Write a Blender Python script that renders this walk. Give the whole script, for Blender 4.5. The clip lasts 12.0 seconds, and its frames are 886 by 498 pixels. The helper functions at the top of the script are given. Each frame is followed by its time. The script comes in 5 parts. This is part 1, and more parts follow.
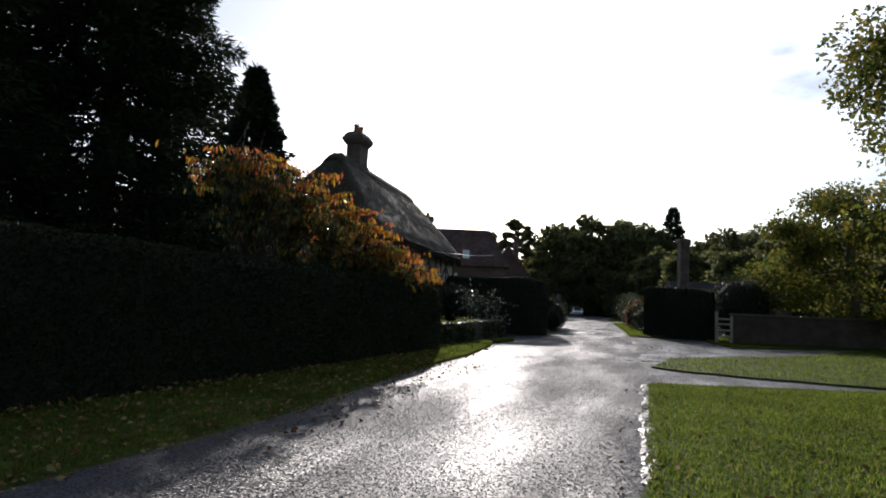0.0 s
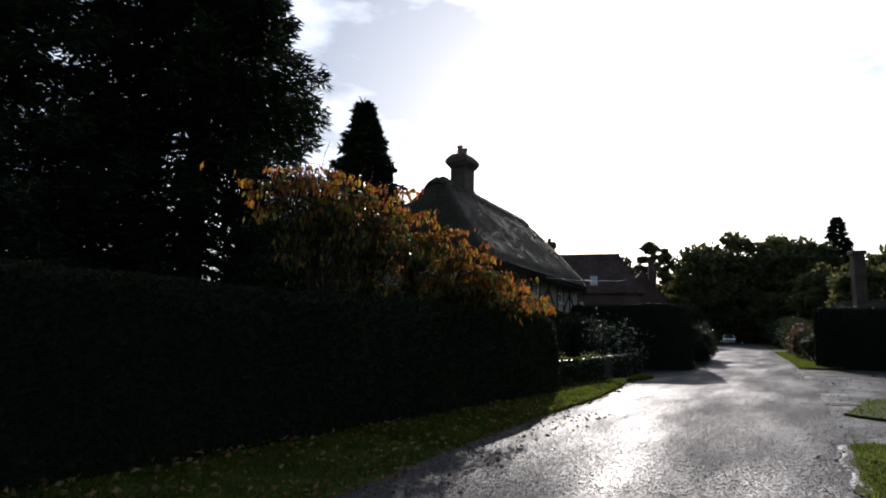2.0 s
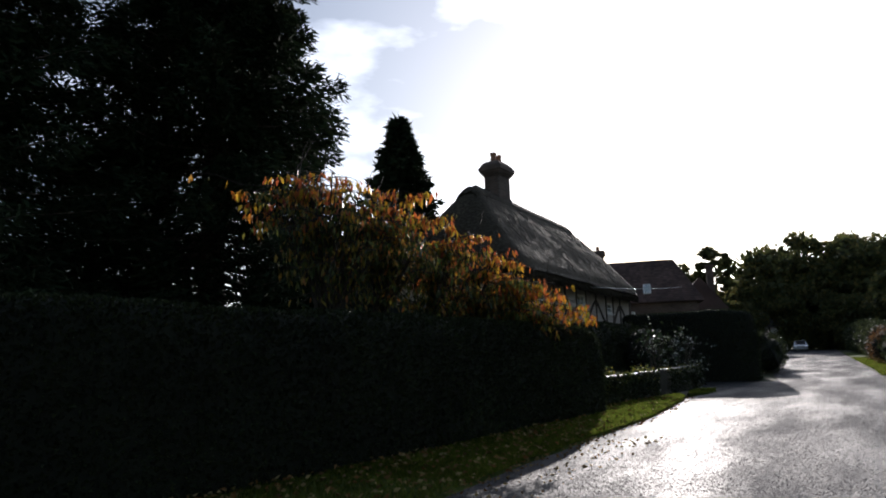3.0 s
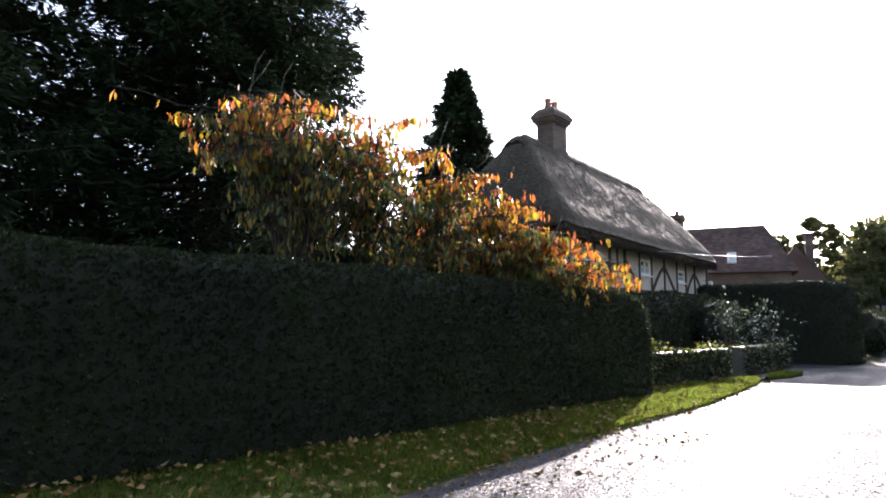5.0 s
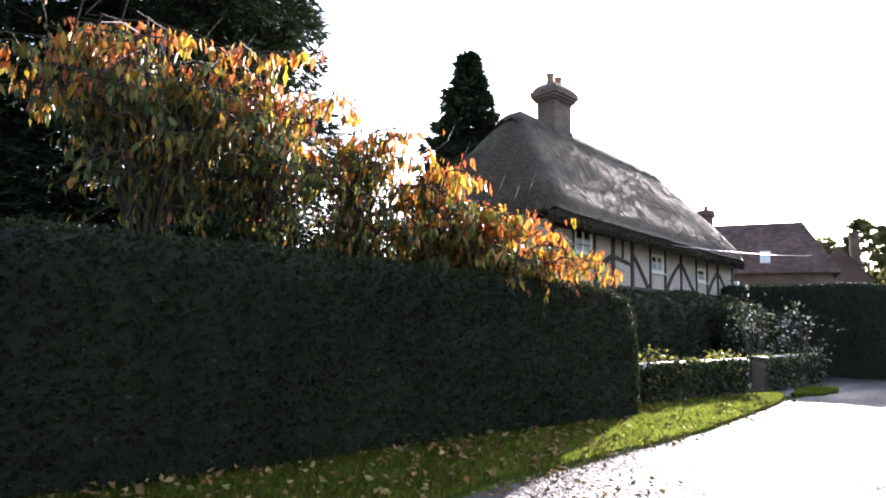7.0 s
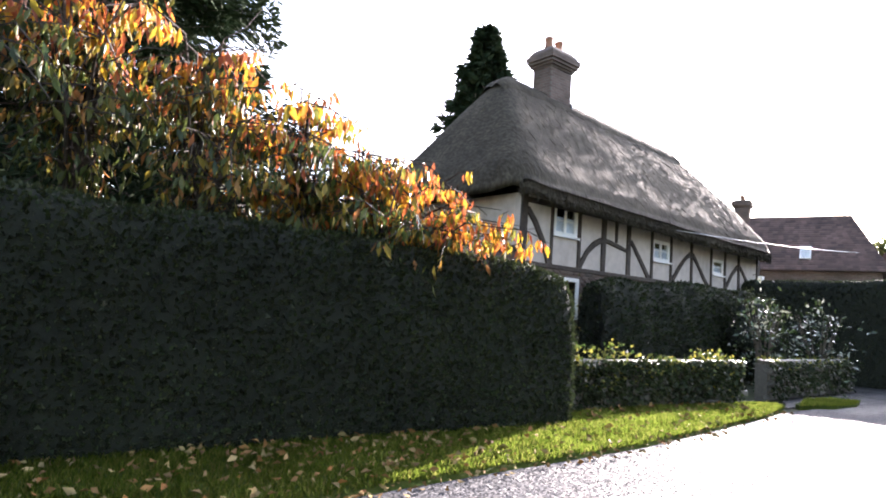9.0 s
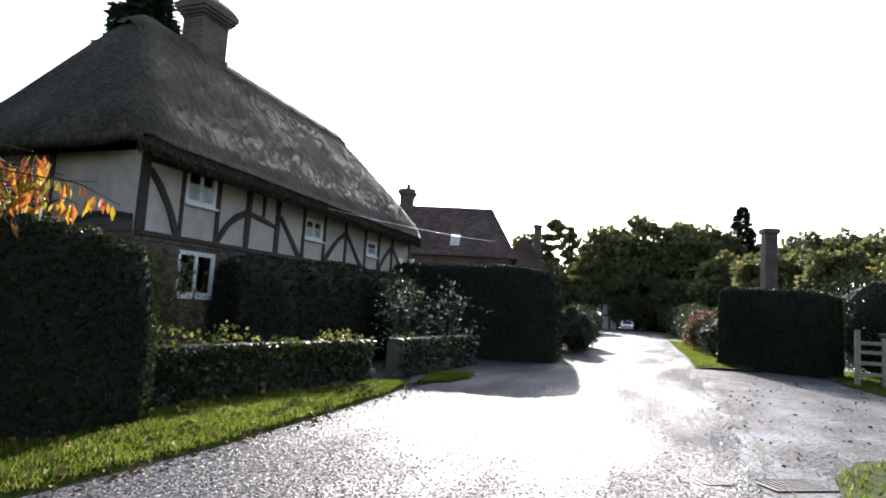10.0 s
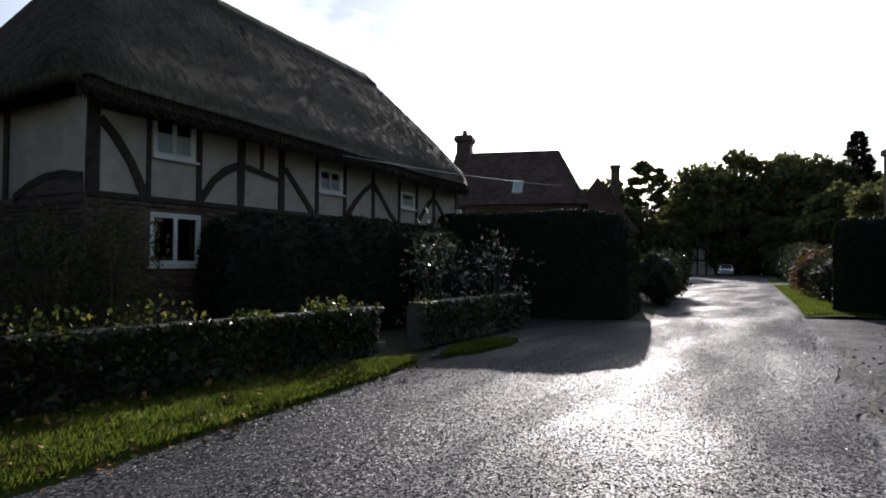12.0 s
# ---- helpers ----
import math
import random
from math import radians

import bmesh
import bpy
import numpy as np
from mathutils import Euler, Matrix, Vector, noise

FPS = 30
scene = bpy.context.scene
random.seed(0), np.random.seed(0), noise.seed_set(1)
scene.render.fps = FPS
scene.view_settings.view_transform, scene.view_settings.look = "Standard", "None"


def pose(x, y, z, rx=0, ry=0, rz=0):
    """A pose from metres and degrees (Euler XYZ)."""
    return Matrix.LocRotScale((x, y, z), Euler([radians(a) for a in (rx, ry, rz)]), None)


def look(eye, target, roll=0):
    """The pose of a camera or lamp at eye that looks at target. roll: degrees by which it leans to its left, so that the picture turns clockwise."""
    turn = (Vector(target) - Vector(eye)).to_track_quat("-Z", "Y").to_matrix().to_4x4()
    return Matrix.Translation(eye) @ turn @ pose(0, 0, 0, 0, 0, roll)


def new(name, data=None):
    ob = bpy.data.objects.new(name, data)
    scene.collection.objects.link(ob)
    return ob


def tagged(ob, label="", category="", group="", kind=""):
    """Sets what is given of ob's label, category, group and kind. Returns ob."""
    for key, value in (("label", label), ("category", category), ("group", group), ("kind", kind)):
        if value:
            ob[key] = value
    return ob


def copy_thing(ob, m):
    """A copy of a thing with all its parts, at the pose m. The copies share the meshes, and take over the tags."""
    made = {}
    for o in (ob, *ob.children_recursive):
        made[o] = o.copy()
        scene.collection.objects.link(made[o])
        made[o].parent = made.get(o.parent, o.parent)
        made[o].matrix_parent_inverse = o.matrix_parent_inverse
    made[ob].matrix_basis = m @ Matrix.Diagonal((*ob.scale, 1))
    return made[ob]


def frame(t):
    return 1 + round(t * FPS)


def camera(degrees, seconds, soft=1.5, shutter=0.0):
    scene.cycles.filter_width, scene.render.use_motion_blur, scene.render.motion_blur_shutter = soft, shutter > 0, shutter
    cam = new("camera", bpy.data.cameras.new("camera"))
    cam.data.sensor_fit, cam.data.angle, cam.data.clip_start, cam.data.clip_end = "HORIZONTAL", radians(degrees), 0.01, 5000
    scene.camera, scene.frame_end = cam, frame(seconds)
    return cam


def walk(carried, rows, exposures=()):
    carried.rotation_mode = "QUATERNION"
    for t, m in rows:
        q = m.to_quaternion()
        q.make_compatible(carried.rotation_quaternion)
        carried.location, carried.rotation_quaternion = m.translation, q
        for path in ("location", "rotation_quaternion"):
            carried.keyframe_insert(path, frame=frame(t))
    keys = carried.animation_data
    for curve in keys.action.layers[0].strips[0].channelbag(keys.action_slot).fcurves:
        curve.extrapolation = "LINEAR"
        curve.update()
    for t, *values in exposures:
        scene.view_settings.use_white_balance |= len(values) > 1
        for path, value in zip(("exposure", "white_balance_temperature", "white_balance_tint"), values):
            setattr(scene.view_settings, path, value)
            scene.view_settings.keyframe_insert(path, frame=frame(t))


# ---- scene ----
cam = camera(71.1, 12.0, soft=1.9)
METRES, EYE, TILT, LEAN, TURN = 15.6, 1.5, 0.6, 0.0, 0.0
ROWS = [
    (0.0, 0.0, 0.0, 0.0, -0.17, 4.23, -2.34),
    (0.5, 0.0096, 0.0414, 0.003, 5.77, 5.04, -2.72),
    (1.0, 0.0167, 0.0787, 0.0041, 9.17, 4.61, 1.11),
    (1.5, 0.0258, 0.1206, 0.0038, 10.2, 7.56, 0.89),
    (2.0, 0.0317, 0.1624, 0.0022, 12.11, 7.01, -0.29),
    (2.5, 0.0408, 0.203, 0.002, 15.13, 8.6, 1.02),
    (4.5, 0.0815, 0.3576, -0.0058, 22.26, 7.12, -0.22),
    (5.0, 0.09, 0.3985, -0.0069, 24.83, 6.01, 0.07),
    (5.5, 0.0978, 0.4383, -0.0066, 24.82, 6.74, 0.86),
    (6.0, 0.1071, 0.4789, -0.0073, 26.13, 6.17, 0.65),
    (6.5, 0.1124, 0.5198, -0.0073, 26.9, 6.27, -0.52),
    (8.5, 0.1606, 0.6717, -0.0147, 32.29, 4.46, -2.11),
    (9.0, 0.1799, 0.7095, -0.015, 32.53, 4.96, -3.31),
    (9.5, 0.2027, 0.753, -0.0167, 14.64, 3.56, -4.33),
    (10.0, 0.223, 0.7922, -0.014, 4.59, 4.97, -3.45),
    (10.5, 0.238, 0.8316, -0.015, 5.88, 3.79, -4.48),
    (11.0, 0.251, 0.8754, -0.0141, 5.46, 1.53, -1.92),
    (11.5, 0.2655, 0.9161, -0.014, 10.27, 0.57, 0.56),
    (12.0, 0.2768, 0.9528, -0.014, 12.82, 0.7, -0.24),
]
walk(cam, [(t, pose(0, 0, EYE, TILT, LEAN, TURN) @ pose(METRES * x, METRES * y, METRES * z, 90 + pitch, roll, yaw)) for t, x, y, z, yaw, pitch, roll in ROWS],
     exposures=[(0.0, 0.2, 6550, 15), (1.0, -0.05, 6550, 15), (2.5, -0.1, 6500, 15), (4.3, 1.5, 6650, 21), (5.0, 2.1, 6700, 23), (6.0, 2.5, 6700, 24), (6.5, 2.6, 6700, 24), (8.5, 2.65, 6750, 24), (9.2, 2.95, 6750, 24), (9.6, 2.6, 6650, 21), (10.0, 1.7, 6500, 16), (10.5, 0.85, 6500, 15), (11.0, 0.45, 6500, 15), (12.0, 0.15, 6500, 15)])

# ---- world and sun ----
SUN_AZ, SUN_EL = radians(1.8), radians(18.2)
sun_dir = Vector((math.sin(SUN_AZ) * math.cos(SUN_EL), math.cos(SUN_AZ) * math.cos(SUN_EL), math.sin(SUN_EL)))
world = bpy.data.worlds.new("sky")
scene.world = world
world.use_nodes = True
wn, wl = world.node_tree.nodes, world.node_tree.links
wn.clear()
w_out = wn.new("ShaderNodeOutputWorld")
w_bg = wn.new("ShaderNodeBackground")
w_sky = wn.new("ShaderNodeTexSky")
w_sky.sky_type = "NISHITA"
w_sky.sun_disc = False
w_sky.sun_elevation = SUN_EL
w_sky.sun_rotation = SUN_AZ
w_sky.dust_density = 0.8
w_sky.air_density = 1.3
w_sky.ozone_density = 2.5
w_co = wn.new("ShaderNodeTexCoord")
w_map = wn.new("ShaderNodeMapping")
w_map.inputs["Scale"].default_value = (1.0, 1.0, 2.4)
w_map.inputs["Location"].default_value = (0.3, 0.2, 0.1)
w_noise = wn.new("ShaderNodeTexNoise")
w_noise.inputs["Scale"].default_value = 2.6
w_noise.inputs["Detail"].default_value = 6.0
w_ramp = wn.new("ShaderNodeValToRGB")
w_ramp.color_ramp.elements[0].position = 0.41
w_ramp.color_ramp.elements[1].position = 0.58
w_ramp.color_ramp.elements[0].color = (0.2, 0.2, 0.2, 1)
w_mix = wn.new("ShaderNodeMixRGB")
w_cloud = wn.new("ShaderNodeMixRGB")
w_cloud.blend_type = "ADD"
w_cloud.inputs["Fac"].default_value = 1.0
w_dot = wn.new("ShaderNodeVectorMath")
w_dot.operation = "DOT_PRODUCT"
w_dot.inputs[1].default_value = tuple(sun_dir)
w_pow = wn.new("ShaderNodeMath")
w_pow.operation = "POWER"
w_pow.inputs[1].default_value = 5.0
w_clamp = wn.new("ShaderNodeMath")
w_clamp.operation = "MAXIMUM"
w_clamp.inputs[1].default_value = 0.0
w_glow = wn.new("ShaderNodeMapRange")
w_glow.inputs["To Min"].default_value = 1.1
w_glow.inputs["To Max"].default_value = 36.0
w_tint = wn.new("ShaderNodeVectorMath")
w_tint.operation = "SCALE"
w_tint.inputs[0].default_value = (0.93, 0.98, 1.06)
wl.new(w_co.outputs["Generated"], w_map.inputs["Vector"])
wl.new(w_map.outputs["Vector"], w_noise.inputs["Vector"])
wl.new(w_noise.outputs["Fac"], w_ramp.inputs["Fac"])
wl.new(w_ramp.outputs["Color"], w_mix.inputs["Fac"])
wl.new(w_sky.outputs["Color"], w_mix.inputs["Color1"])
wl.new(w_sky.outputs["Color"], w_cloud.inputs["Color1"])
wl.new(w_co.outputs["Generated"], w_dot.inputs[0])
wl.new(w_dot.outputs["Value"], w_clamp.inputs[0])
wl.new(w_clamp.outputs["Value"], w_pow.inputs[0])
wl.new(w_pow.outputs["Value"], w_glow.inputs["Value"])
wl.new(w_glow.outputs["Result"], w_tint.inputs["Scale"])
wl.new(w_tint.outputs["Vector"], w_cloud.inputs["Color2"])
wl.new(w_cloud.outputs["Color"], w_mix.inputs["Color2"])
wl.new(w_mix.outputs["Color"], w_bg.inputs["Color"])
w_bg.inputs["Strength"].default_value = 0.075
wl.new(w_bg.outputs["Background"], w_out.inputs["Surface"])

sun_data = bpy.data.lights.new("sun", "SUN")
sun_data.energy = 5.0
sun_data.angle = radians(0.6)
sun_data.color = (1.0, 0.96, 0.90)
sun = new("sun", sun_data)
sun.matrix_world = look(sun_dir * 60, (0, 0, 0))

# ---- materials ----


def material(name, colors, scale=6.0, rough=0.8, bump=0.3, bump_scale=None, island=False, per_object=False, translucent=0.0,
             metallic=0.0, stretch=(1, 1, 1), stain=0.35, stain_scale=0.7, rough_var=0.0, specular=0.35, bump_dist=0.01, broad_turn=0.0, broad_stretch=(1, 1, 1)):
    """Noise-driven surface: colours mixed by fine grain, by broad stains and, for leaves, piece by piece."""
    m = bpy.data.materials.new(name)
    m.use_nodes = True
    nodes, links = m.node_tree.nodes, m.node_tree.links
    bsdf = nodes["Principled BSDF"]
    out = nodes["Material Output"]
    co = nodes.new("ShaderNodeTexCoord")
    mp = nodes.new("ShaderNodeMapping")
    mp.inputs["Scale"].default_value = stretch
    links.new(co.outputs["Object"], mp.inputs["Vector"])
    grain = nodes.new("ShaderNodeTexNoise")
    grain.inputs["Scale"].default_value = scale
    grain.inputs["Detail"].default_value = 6
    links.new(mp.outputs["Vector"], grain.inputs["Vector"])
    ramp = nodes.new("ShaderNodeValToRGB")
    els = ramp.color_ramp.elements
    while len(els) < len(colors):
        els.new(0.5)
    for i, c in enumerate(colors):
        els[i].position = 0.3 + 0.4 * i / max(1, len(colors) - 1) if not (island or per_object) else i / max(1, len(colors) - 1)
        els[i].color = (*c, 1)
    if island:
        geo = nodes.new("ShaderNodeNewGeometry")
        links.new(geo.outputs["Random Per Island"], ramp.inputs["Fac"])
    elif per_object:
        info = nodes.new("ShaderNodeObjectInfo")
        links.new(info.outputs["Random"], ramp.inputs["Fac"])
    else:
        links.new(grain.outputs["Fac"], ramp.inputs["Fac"])
    broad = nodes.new("ShaderNodeTexNoise")
    broad.inputs["Scale"].default_value = stain_scale
    broad.inputs["Detail"].default_value = 4
    bm_map = nodes.new("ShaderNodeMapping")
    bm_map.inputs["Rotation"].default_value = (0, 0, radians(broad_turn))
    bm_scale = nodes.new("ShaderNodeMapping")
    bm_scale.inputs["Scale"].default_value = broad_stretch
    links.new(co.outputs["Object"], bm_map.inputs["Vector"])
    links.new(bm_map.outputs["Vector"], bm_scale.inputs["Vector"])
    links.new(bm_scale.outputs["Vector"], broad.inputs["Vector"])
    spread = nodes.new("ShaderNodeMapRange")
    spread.inputs["From Min"].default_value = 0.3
    spread.inputs["From Max"].default_value = 0.7
    spread.inputs["To Min"].default_value = 1.0 - stain
    spread.inputs["To Max"].default_value = 1.0 + 0.3 * stain
    links.new(broad.outputs["Fac"], spread.inputs["Value"])
    mul = nodes.new("ShaderNodeVectorMath")
    mul.operation = "SCALE"
    links.new(ramp.outputs["Color"], mul.inputs[0])
    links.new(spread.outputs["Result"], mul.inputs["Scale"])
    links.new(mul.outputs["Vector"], bsdf.inputs["Base Color"])
    bsdf.inputs["Roughness"].default_value = rough
    bsdf.inputs["Metallic"].default_value = metallic
    bsdf.inputs["Specular IOR Level"].default_value = specular
    if rough_var:
        rr = nodes.new("ShaderNodeMapRange")
        rr.inputs["From Min"].default_value = 0.35
        rr.inputs["From Max"].default_value = 0.65
        rr.inputs["To Min"].default_value = max(0.03, rough - rough_var)
        rr.inputs["To Max"].default_value = min(1.0, rough + rough_var)
        links.new(broad.outputs["Fac"], rr.inputs["Value"])
        links.new(rr.outputs["Result"], bsdf.inputs["Roughness"])
    if bump:
        bn = nodes.new("ShaderNodeTexNoise")
        bn.inputs["Scale"].default_value = bump_scale or scale * 2
        bn.inputs["Detail"].default_value = 5
        links.new(mp.outputs["Vector"], bn.inputs["Vector"])
        bp = nodes.new("ShaderNodeBump")
        bp.inputs["Strength"].default_value = bump
        bp.inputs["Distance"].default_value = bump_dist
        links.new(bn.outputs["Fac"], bp.inputs["Height"])
        links.new(bp.outputs["Normal"], bsdf.inputs["Normal"])
    if translucent:
        tr = nodes.new("ShaderNodeBsdfTranslucent")
        links.new(mul.outputs["Vector"], tr.inputs["Color"])
        mix = nodes.new("ShaderNodeMixShader")
        mix.inputs["Fac"].default_value = translucent
        links.new(bsdf.outputs["BSDF"], mix.inputs[1])
        links.new(tr.outputs["BSDF"], mix.inputs[2])
        links.new(mix.outputs["Shader"], out.inputs["Surface"])
    return m


def chippings_material(name, colors, scale, tilt, rough, rough_var, turn, stretch, specular):
    """Rolled stone chippings: each chip has its own shade and its own small tilt; broad wet and drier bands run along the way."""
    m = bpy.data.materials.new(name)
    m.use_nodes = True
    nodes, links = m.node_tree.nodes, m.node_tree.links
    bsdf = nodes["Principled BSDF"]
    co = nodes.new("ShaderNodeTexCoord")
    chips = nodes.new("ShaderNodeTexVoronoi")
    chips.inputs["Scale"].default_value = scale
    chips.inputs["Randomness"].default_value = 1.0
    links.new(co.outputs["Object"], chips.inputs["Vector"])
    centre = nodes.new("ShaderNodeVectorMath")
    centre.operation = "SUBTRACT"
    centre.inputs[1].default_value = (0.5, 0.5, 0.5)
    links.new(chips.outputs["Color"], centre.inputs[0])
    turn_n = nodes.new("ShaderNodeMapping")
    turn_n.inputs["Rotation"].default_value = (0, 0, radians(turn))
    size_n = nodes.new("ShaderNodeMapping")
    size_n.inputs["Scale"].default_value = stretch
    links.new(co.outputs["Object"], turn_n.inputs["Vector"])
    links.new(turn_n.outputs["Vector"], size_n.inputs["Vector"])
    bands = nodes.new("ShaderNodeTexNoise")
    bands.inputs["Scale"].default_value = 1.1
    bands.inputs["Detail"].default_value = 5
    links.new(size_n.outputs["Vector"], bands.inputs["Vector"])
    rr = nodes.new("ShaderNodeMapRange")
    rr.inputs["From Min"].default_value = 0.35
    rr.inputs["From Max"].default_value = 0.65
    rr.inputs["To Min"].default_value = rough - rough_var
    rr.inputs["To Max"].default_value = rough + rough_var
    links.new(bands.outputs["Fac"], rr.inputs["Value"])
    links.new(rr.outputs["Result"], bsdf.inputs["Roughness"])
    tt = nodes.new("ShaderNodeMapRange")
    tt.inputs["From Min"].default_value = 0.35
    tt.inputs["From Max"].default_value = 0.65
    tt.inputs["To Min"].default_value = tilt * 0.6
    tt.inputs["To Max"].default_value = tilt * 1.3
    links.new(bands.outputs["Fac"], tt.inputs["Value"])
    lean = nodes.new("ShaderNodeVectorMath")
    lean.operation = "SCALE"
    links.new(centre.outputs["Vector"], lean.inputs[0])
    links.new(tt.outputs["Result"], lean.inputs["Scale"])
    geo = nodes.new("ShaderNodeNewGeometry")
    add = nodes.new("ShaderNodeVectorMath")
    links.new(geo.outputs["Normal"], add.inputs[0])
    links.new(lean.outputs["Vector"], add.inputs[1])
    norm = nodes.new("ShaderNodeVectorMath")
    norm.operation = "NORMALIZE"
    links.new(add.outputs["Vector"], norm.inputs[0])
    links.new(norm.outputs["Vector"], bsdf.inputs["Normal"])
    sep = nodes.new("ShaderNodeSeparateColor")
    links.new(chips.outputs["Color"], sep.inputs["Color"])
    ramp = nodes.new("ShaderNodeValToRGB")
    ramp.color_ramp.elements.new(0.5)
    for e, c, p in zip(ramp.color_ramp.elements, colors, (0.1, 0.5, 0.95)):
        e.position = p
        e.color = (*c, 1)
    links.new(sep.outputs["Blue"], ramp.inputs["Fac"])
    sc = nodes.new("ShaderNodeMapRange")
    sc.inputs["From Min"].default_value = 0.3
    sc.inputs["From Max"].default_value = 0.7
    sc.inputs["To Min"].default_value = 0.65
    sc.inputs["To Max"].default_value = 1.25
    links.new(bands.outputs["Fac"], sc.inputs["Value"])
    mul = nodes.new("ShaderNodeVectorMath")
    mul.operation = "SCALE"
    links.new(ramp.outputs["Color"], mul.inputs[0])
    links.new(sc.outputs["Result"], mul.inputs["Scale"])
    links.new(mul.outputs["Vector"], bsdf.inputs["Base Color"])
    bsdf.inputs["Specular IOR Level"].default_value = specular
    dry = nodes.new("ShaderNodeBsdfDiffuse")
    links.new(mul.outputs["Vector"], dry.inputs["Color"])
    dry_fac = nodes.new("ShaderNodeMapRange")
    dry_fac.inputs["From Min"].default_value = 0.38
    dry_fac.inputs["From Max"].default_value = 0.62
    dry_fac.inputs["To Min"].default_value = 0.05
    dry_fac.inputs["To Max"].default_value = 0.58
    links.new(bands.outputs["Fac"], dry_fac.inputs["Value"])
    mix = nodes.new("ShaderNodeMixShader")
    links.new(dry_fac.outputs["Result"], mix.inputs["Fac"])
    links.new(bsdf.outputs["BSDF"], mix.inputs[1])
    links.new(dry.outputs["BSDF"], mix.inputs[2])
    links.new(mix.outputs["Shader"], nodes["Material Output"].inputs["Surface"])
    return m


def brick_material(name, shade):
    """Coursed red brick with mortar joints, for brickwork that stays far off."""
    m = bpy.data.materials.new(name)
    m.use_nodes = True
    nodes, links = m.node_tree.nodes, m.node_tree.links
    bsdf = nodes["Principled BSDF"]
    co = nodes.new("ShaderNodeTexCoord")
    sep = nodes.new("ShaderNodeSeparateXYZ")
    links.new(co.outputs["Object"], sep.inputs["Vector"])
    add = nodes.new("ShaderNodeMath")
    links.new(sep.outputs["X"], add.inputs[0])
    links.new(sep.outputs["Y"], add.inputs[1])
    comb = nodes.new("ShaderNodeCombineXYZ")
    links.new(add.outputs["Value"], comb.inputs["X"])
    links.new(sep.outputs["Z"], comb.inputs["Y"])
    br = nodes.new("ShaderNodeTexBrick")
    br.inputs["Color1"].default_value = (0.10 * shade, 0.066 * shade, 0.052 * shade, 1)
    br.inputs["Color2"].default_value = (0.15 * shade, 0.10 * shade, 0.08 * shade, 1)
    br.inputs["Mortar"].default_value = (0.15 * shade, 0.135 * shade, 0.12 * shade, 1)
    br.inputs["Scale"].default_value = 1.0
    br.inputs["Brick Width"].default_value = 0.225
    br.inputs["Row Height"].default_value = 0.075
    br.inputs["Mortar Size"].default_value = 0.008
    links.new(comb.outputs["Vector"], br.inputs["Vector"])
    stain = nodes.new("ShaderNodeTexNoise")
    stain.inputs["Scale"].default_value = 1.6
    stain.inputs["Detail"].default_value = 6
    links.new(co.outputs["Object"], stain.inputs["Vector"])
    rng_ = nodes.new("ShaderNodeMapRange")
    rng_.inputs["From Min"].default_value = 0.3
    rng_.inputs["From Max"].default_value = 0.7
    rng_.inputs["To Min"].default_value = 0.55
    rng_.inputs["To Max"].default_value = 1.1
    links.new(stain.outputs["Fac"], rng_.inputs["Value"])
    mul = nodes.new("ShaderNodeVectorMath")
    mul.operation = "SCALE"
    links.new(br.outputs["Color"], mul.inputs[0])
    links.new(rng_.outputs["Result"], mul.inputs["Scale"])
    links.new(mul.outputs["Vector"], bsdf.inputs["Base Color"])
    bsdf.inputs["Roughness"].default_value = 0.9
    bp = nodes.new("ShaderNodeBump")
    bp.inputs["Strength"].default_value = 0.6
    bp.inputs["Distance"].default_value = 0.01
    bp.invert = True
    links.new(br.outputs["Fac"], bp.inputs["Height"])
    links.new(bp.outputs["Normal"], bsdf.inputs["Normal"])
    return m


def glass_material():
    m = bpy.data.materials.new("window_glass")
    m.use_nodes = True
    b = m.node_tree.nodes["Principled BSDF"]
    b.inputs["Base Color"].default_value = (0.9, 0.95, 0.95, 1)
    b.inputs["Roughness"].default_value = 0.02
    b.inputs["Transmission Weight"].default_value = 1.0
    b.inputs["IOR"].default_value = 1.45
    return m


ASPHALT = chippings_material("wet_asphalt", [(0.028, 0.029, 0.032), (0.055, 0.055, 0.06), (0.10, 0.10, 0.105)], 82, 1.75, 0.54, 0.08, 17, (0.8, 0.2, 1.0), 0.095)
DRIVE = chippings_material("wet_gravel_drive", [(0.035, 0.034, 0.034), (0.07, 0.068, 0.066), (0.13, 0.125, 0.12)], 36, 0.6, 0.52, 0.14, 17, (0.9, 0.5, 1.0), 0.15)
GRIT = chippings_material("gutter_grit", [(0.035, 0.033, 0.03), (0.075, 0.07, 0.065), (0.19, 0.18, 0.165)], 34, 1.2, 0.45, 0.12, 17, (1.5, 0.6, 1.0), 0.2)
SOIL = material("ground_soil", [(0.03, 0.028, 0.018), (0.05, 0.06, 0.025), (0.06, 0.08, 0.03)], scale=5, rough=0.95, bump=0.6, stain=0.4, stain_scale=0.15)
TURF = material("turf", [(0.03, 0.045, 0.010), (0.05, 0.075, 0.014), (0.08, 0.095, 0.022)], scale=9, rough=0.95, bump=0.8, bump_scale=60, stain=0.4, stain_scale=0.9, specular=0.05)
BLADE = material("grass_blades", [(0.04, 0.068, 0.009), (0.068, 0.104, 0.013), (0.108, 0.142, 0.02), (0.165, 0.155, 0.045)], island=True, rough=0.8, bump=0, translucent=0.78, specular=0.04, stain=0.4, stain_scale=0.8)
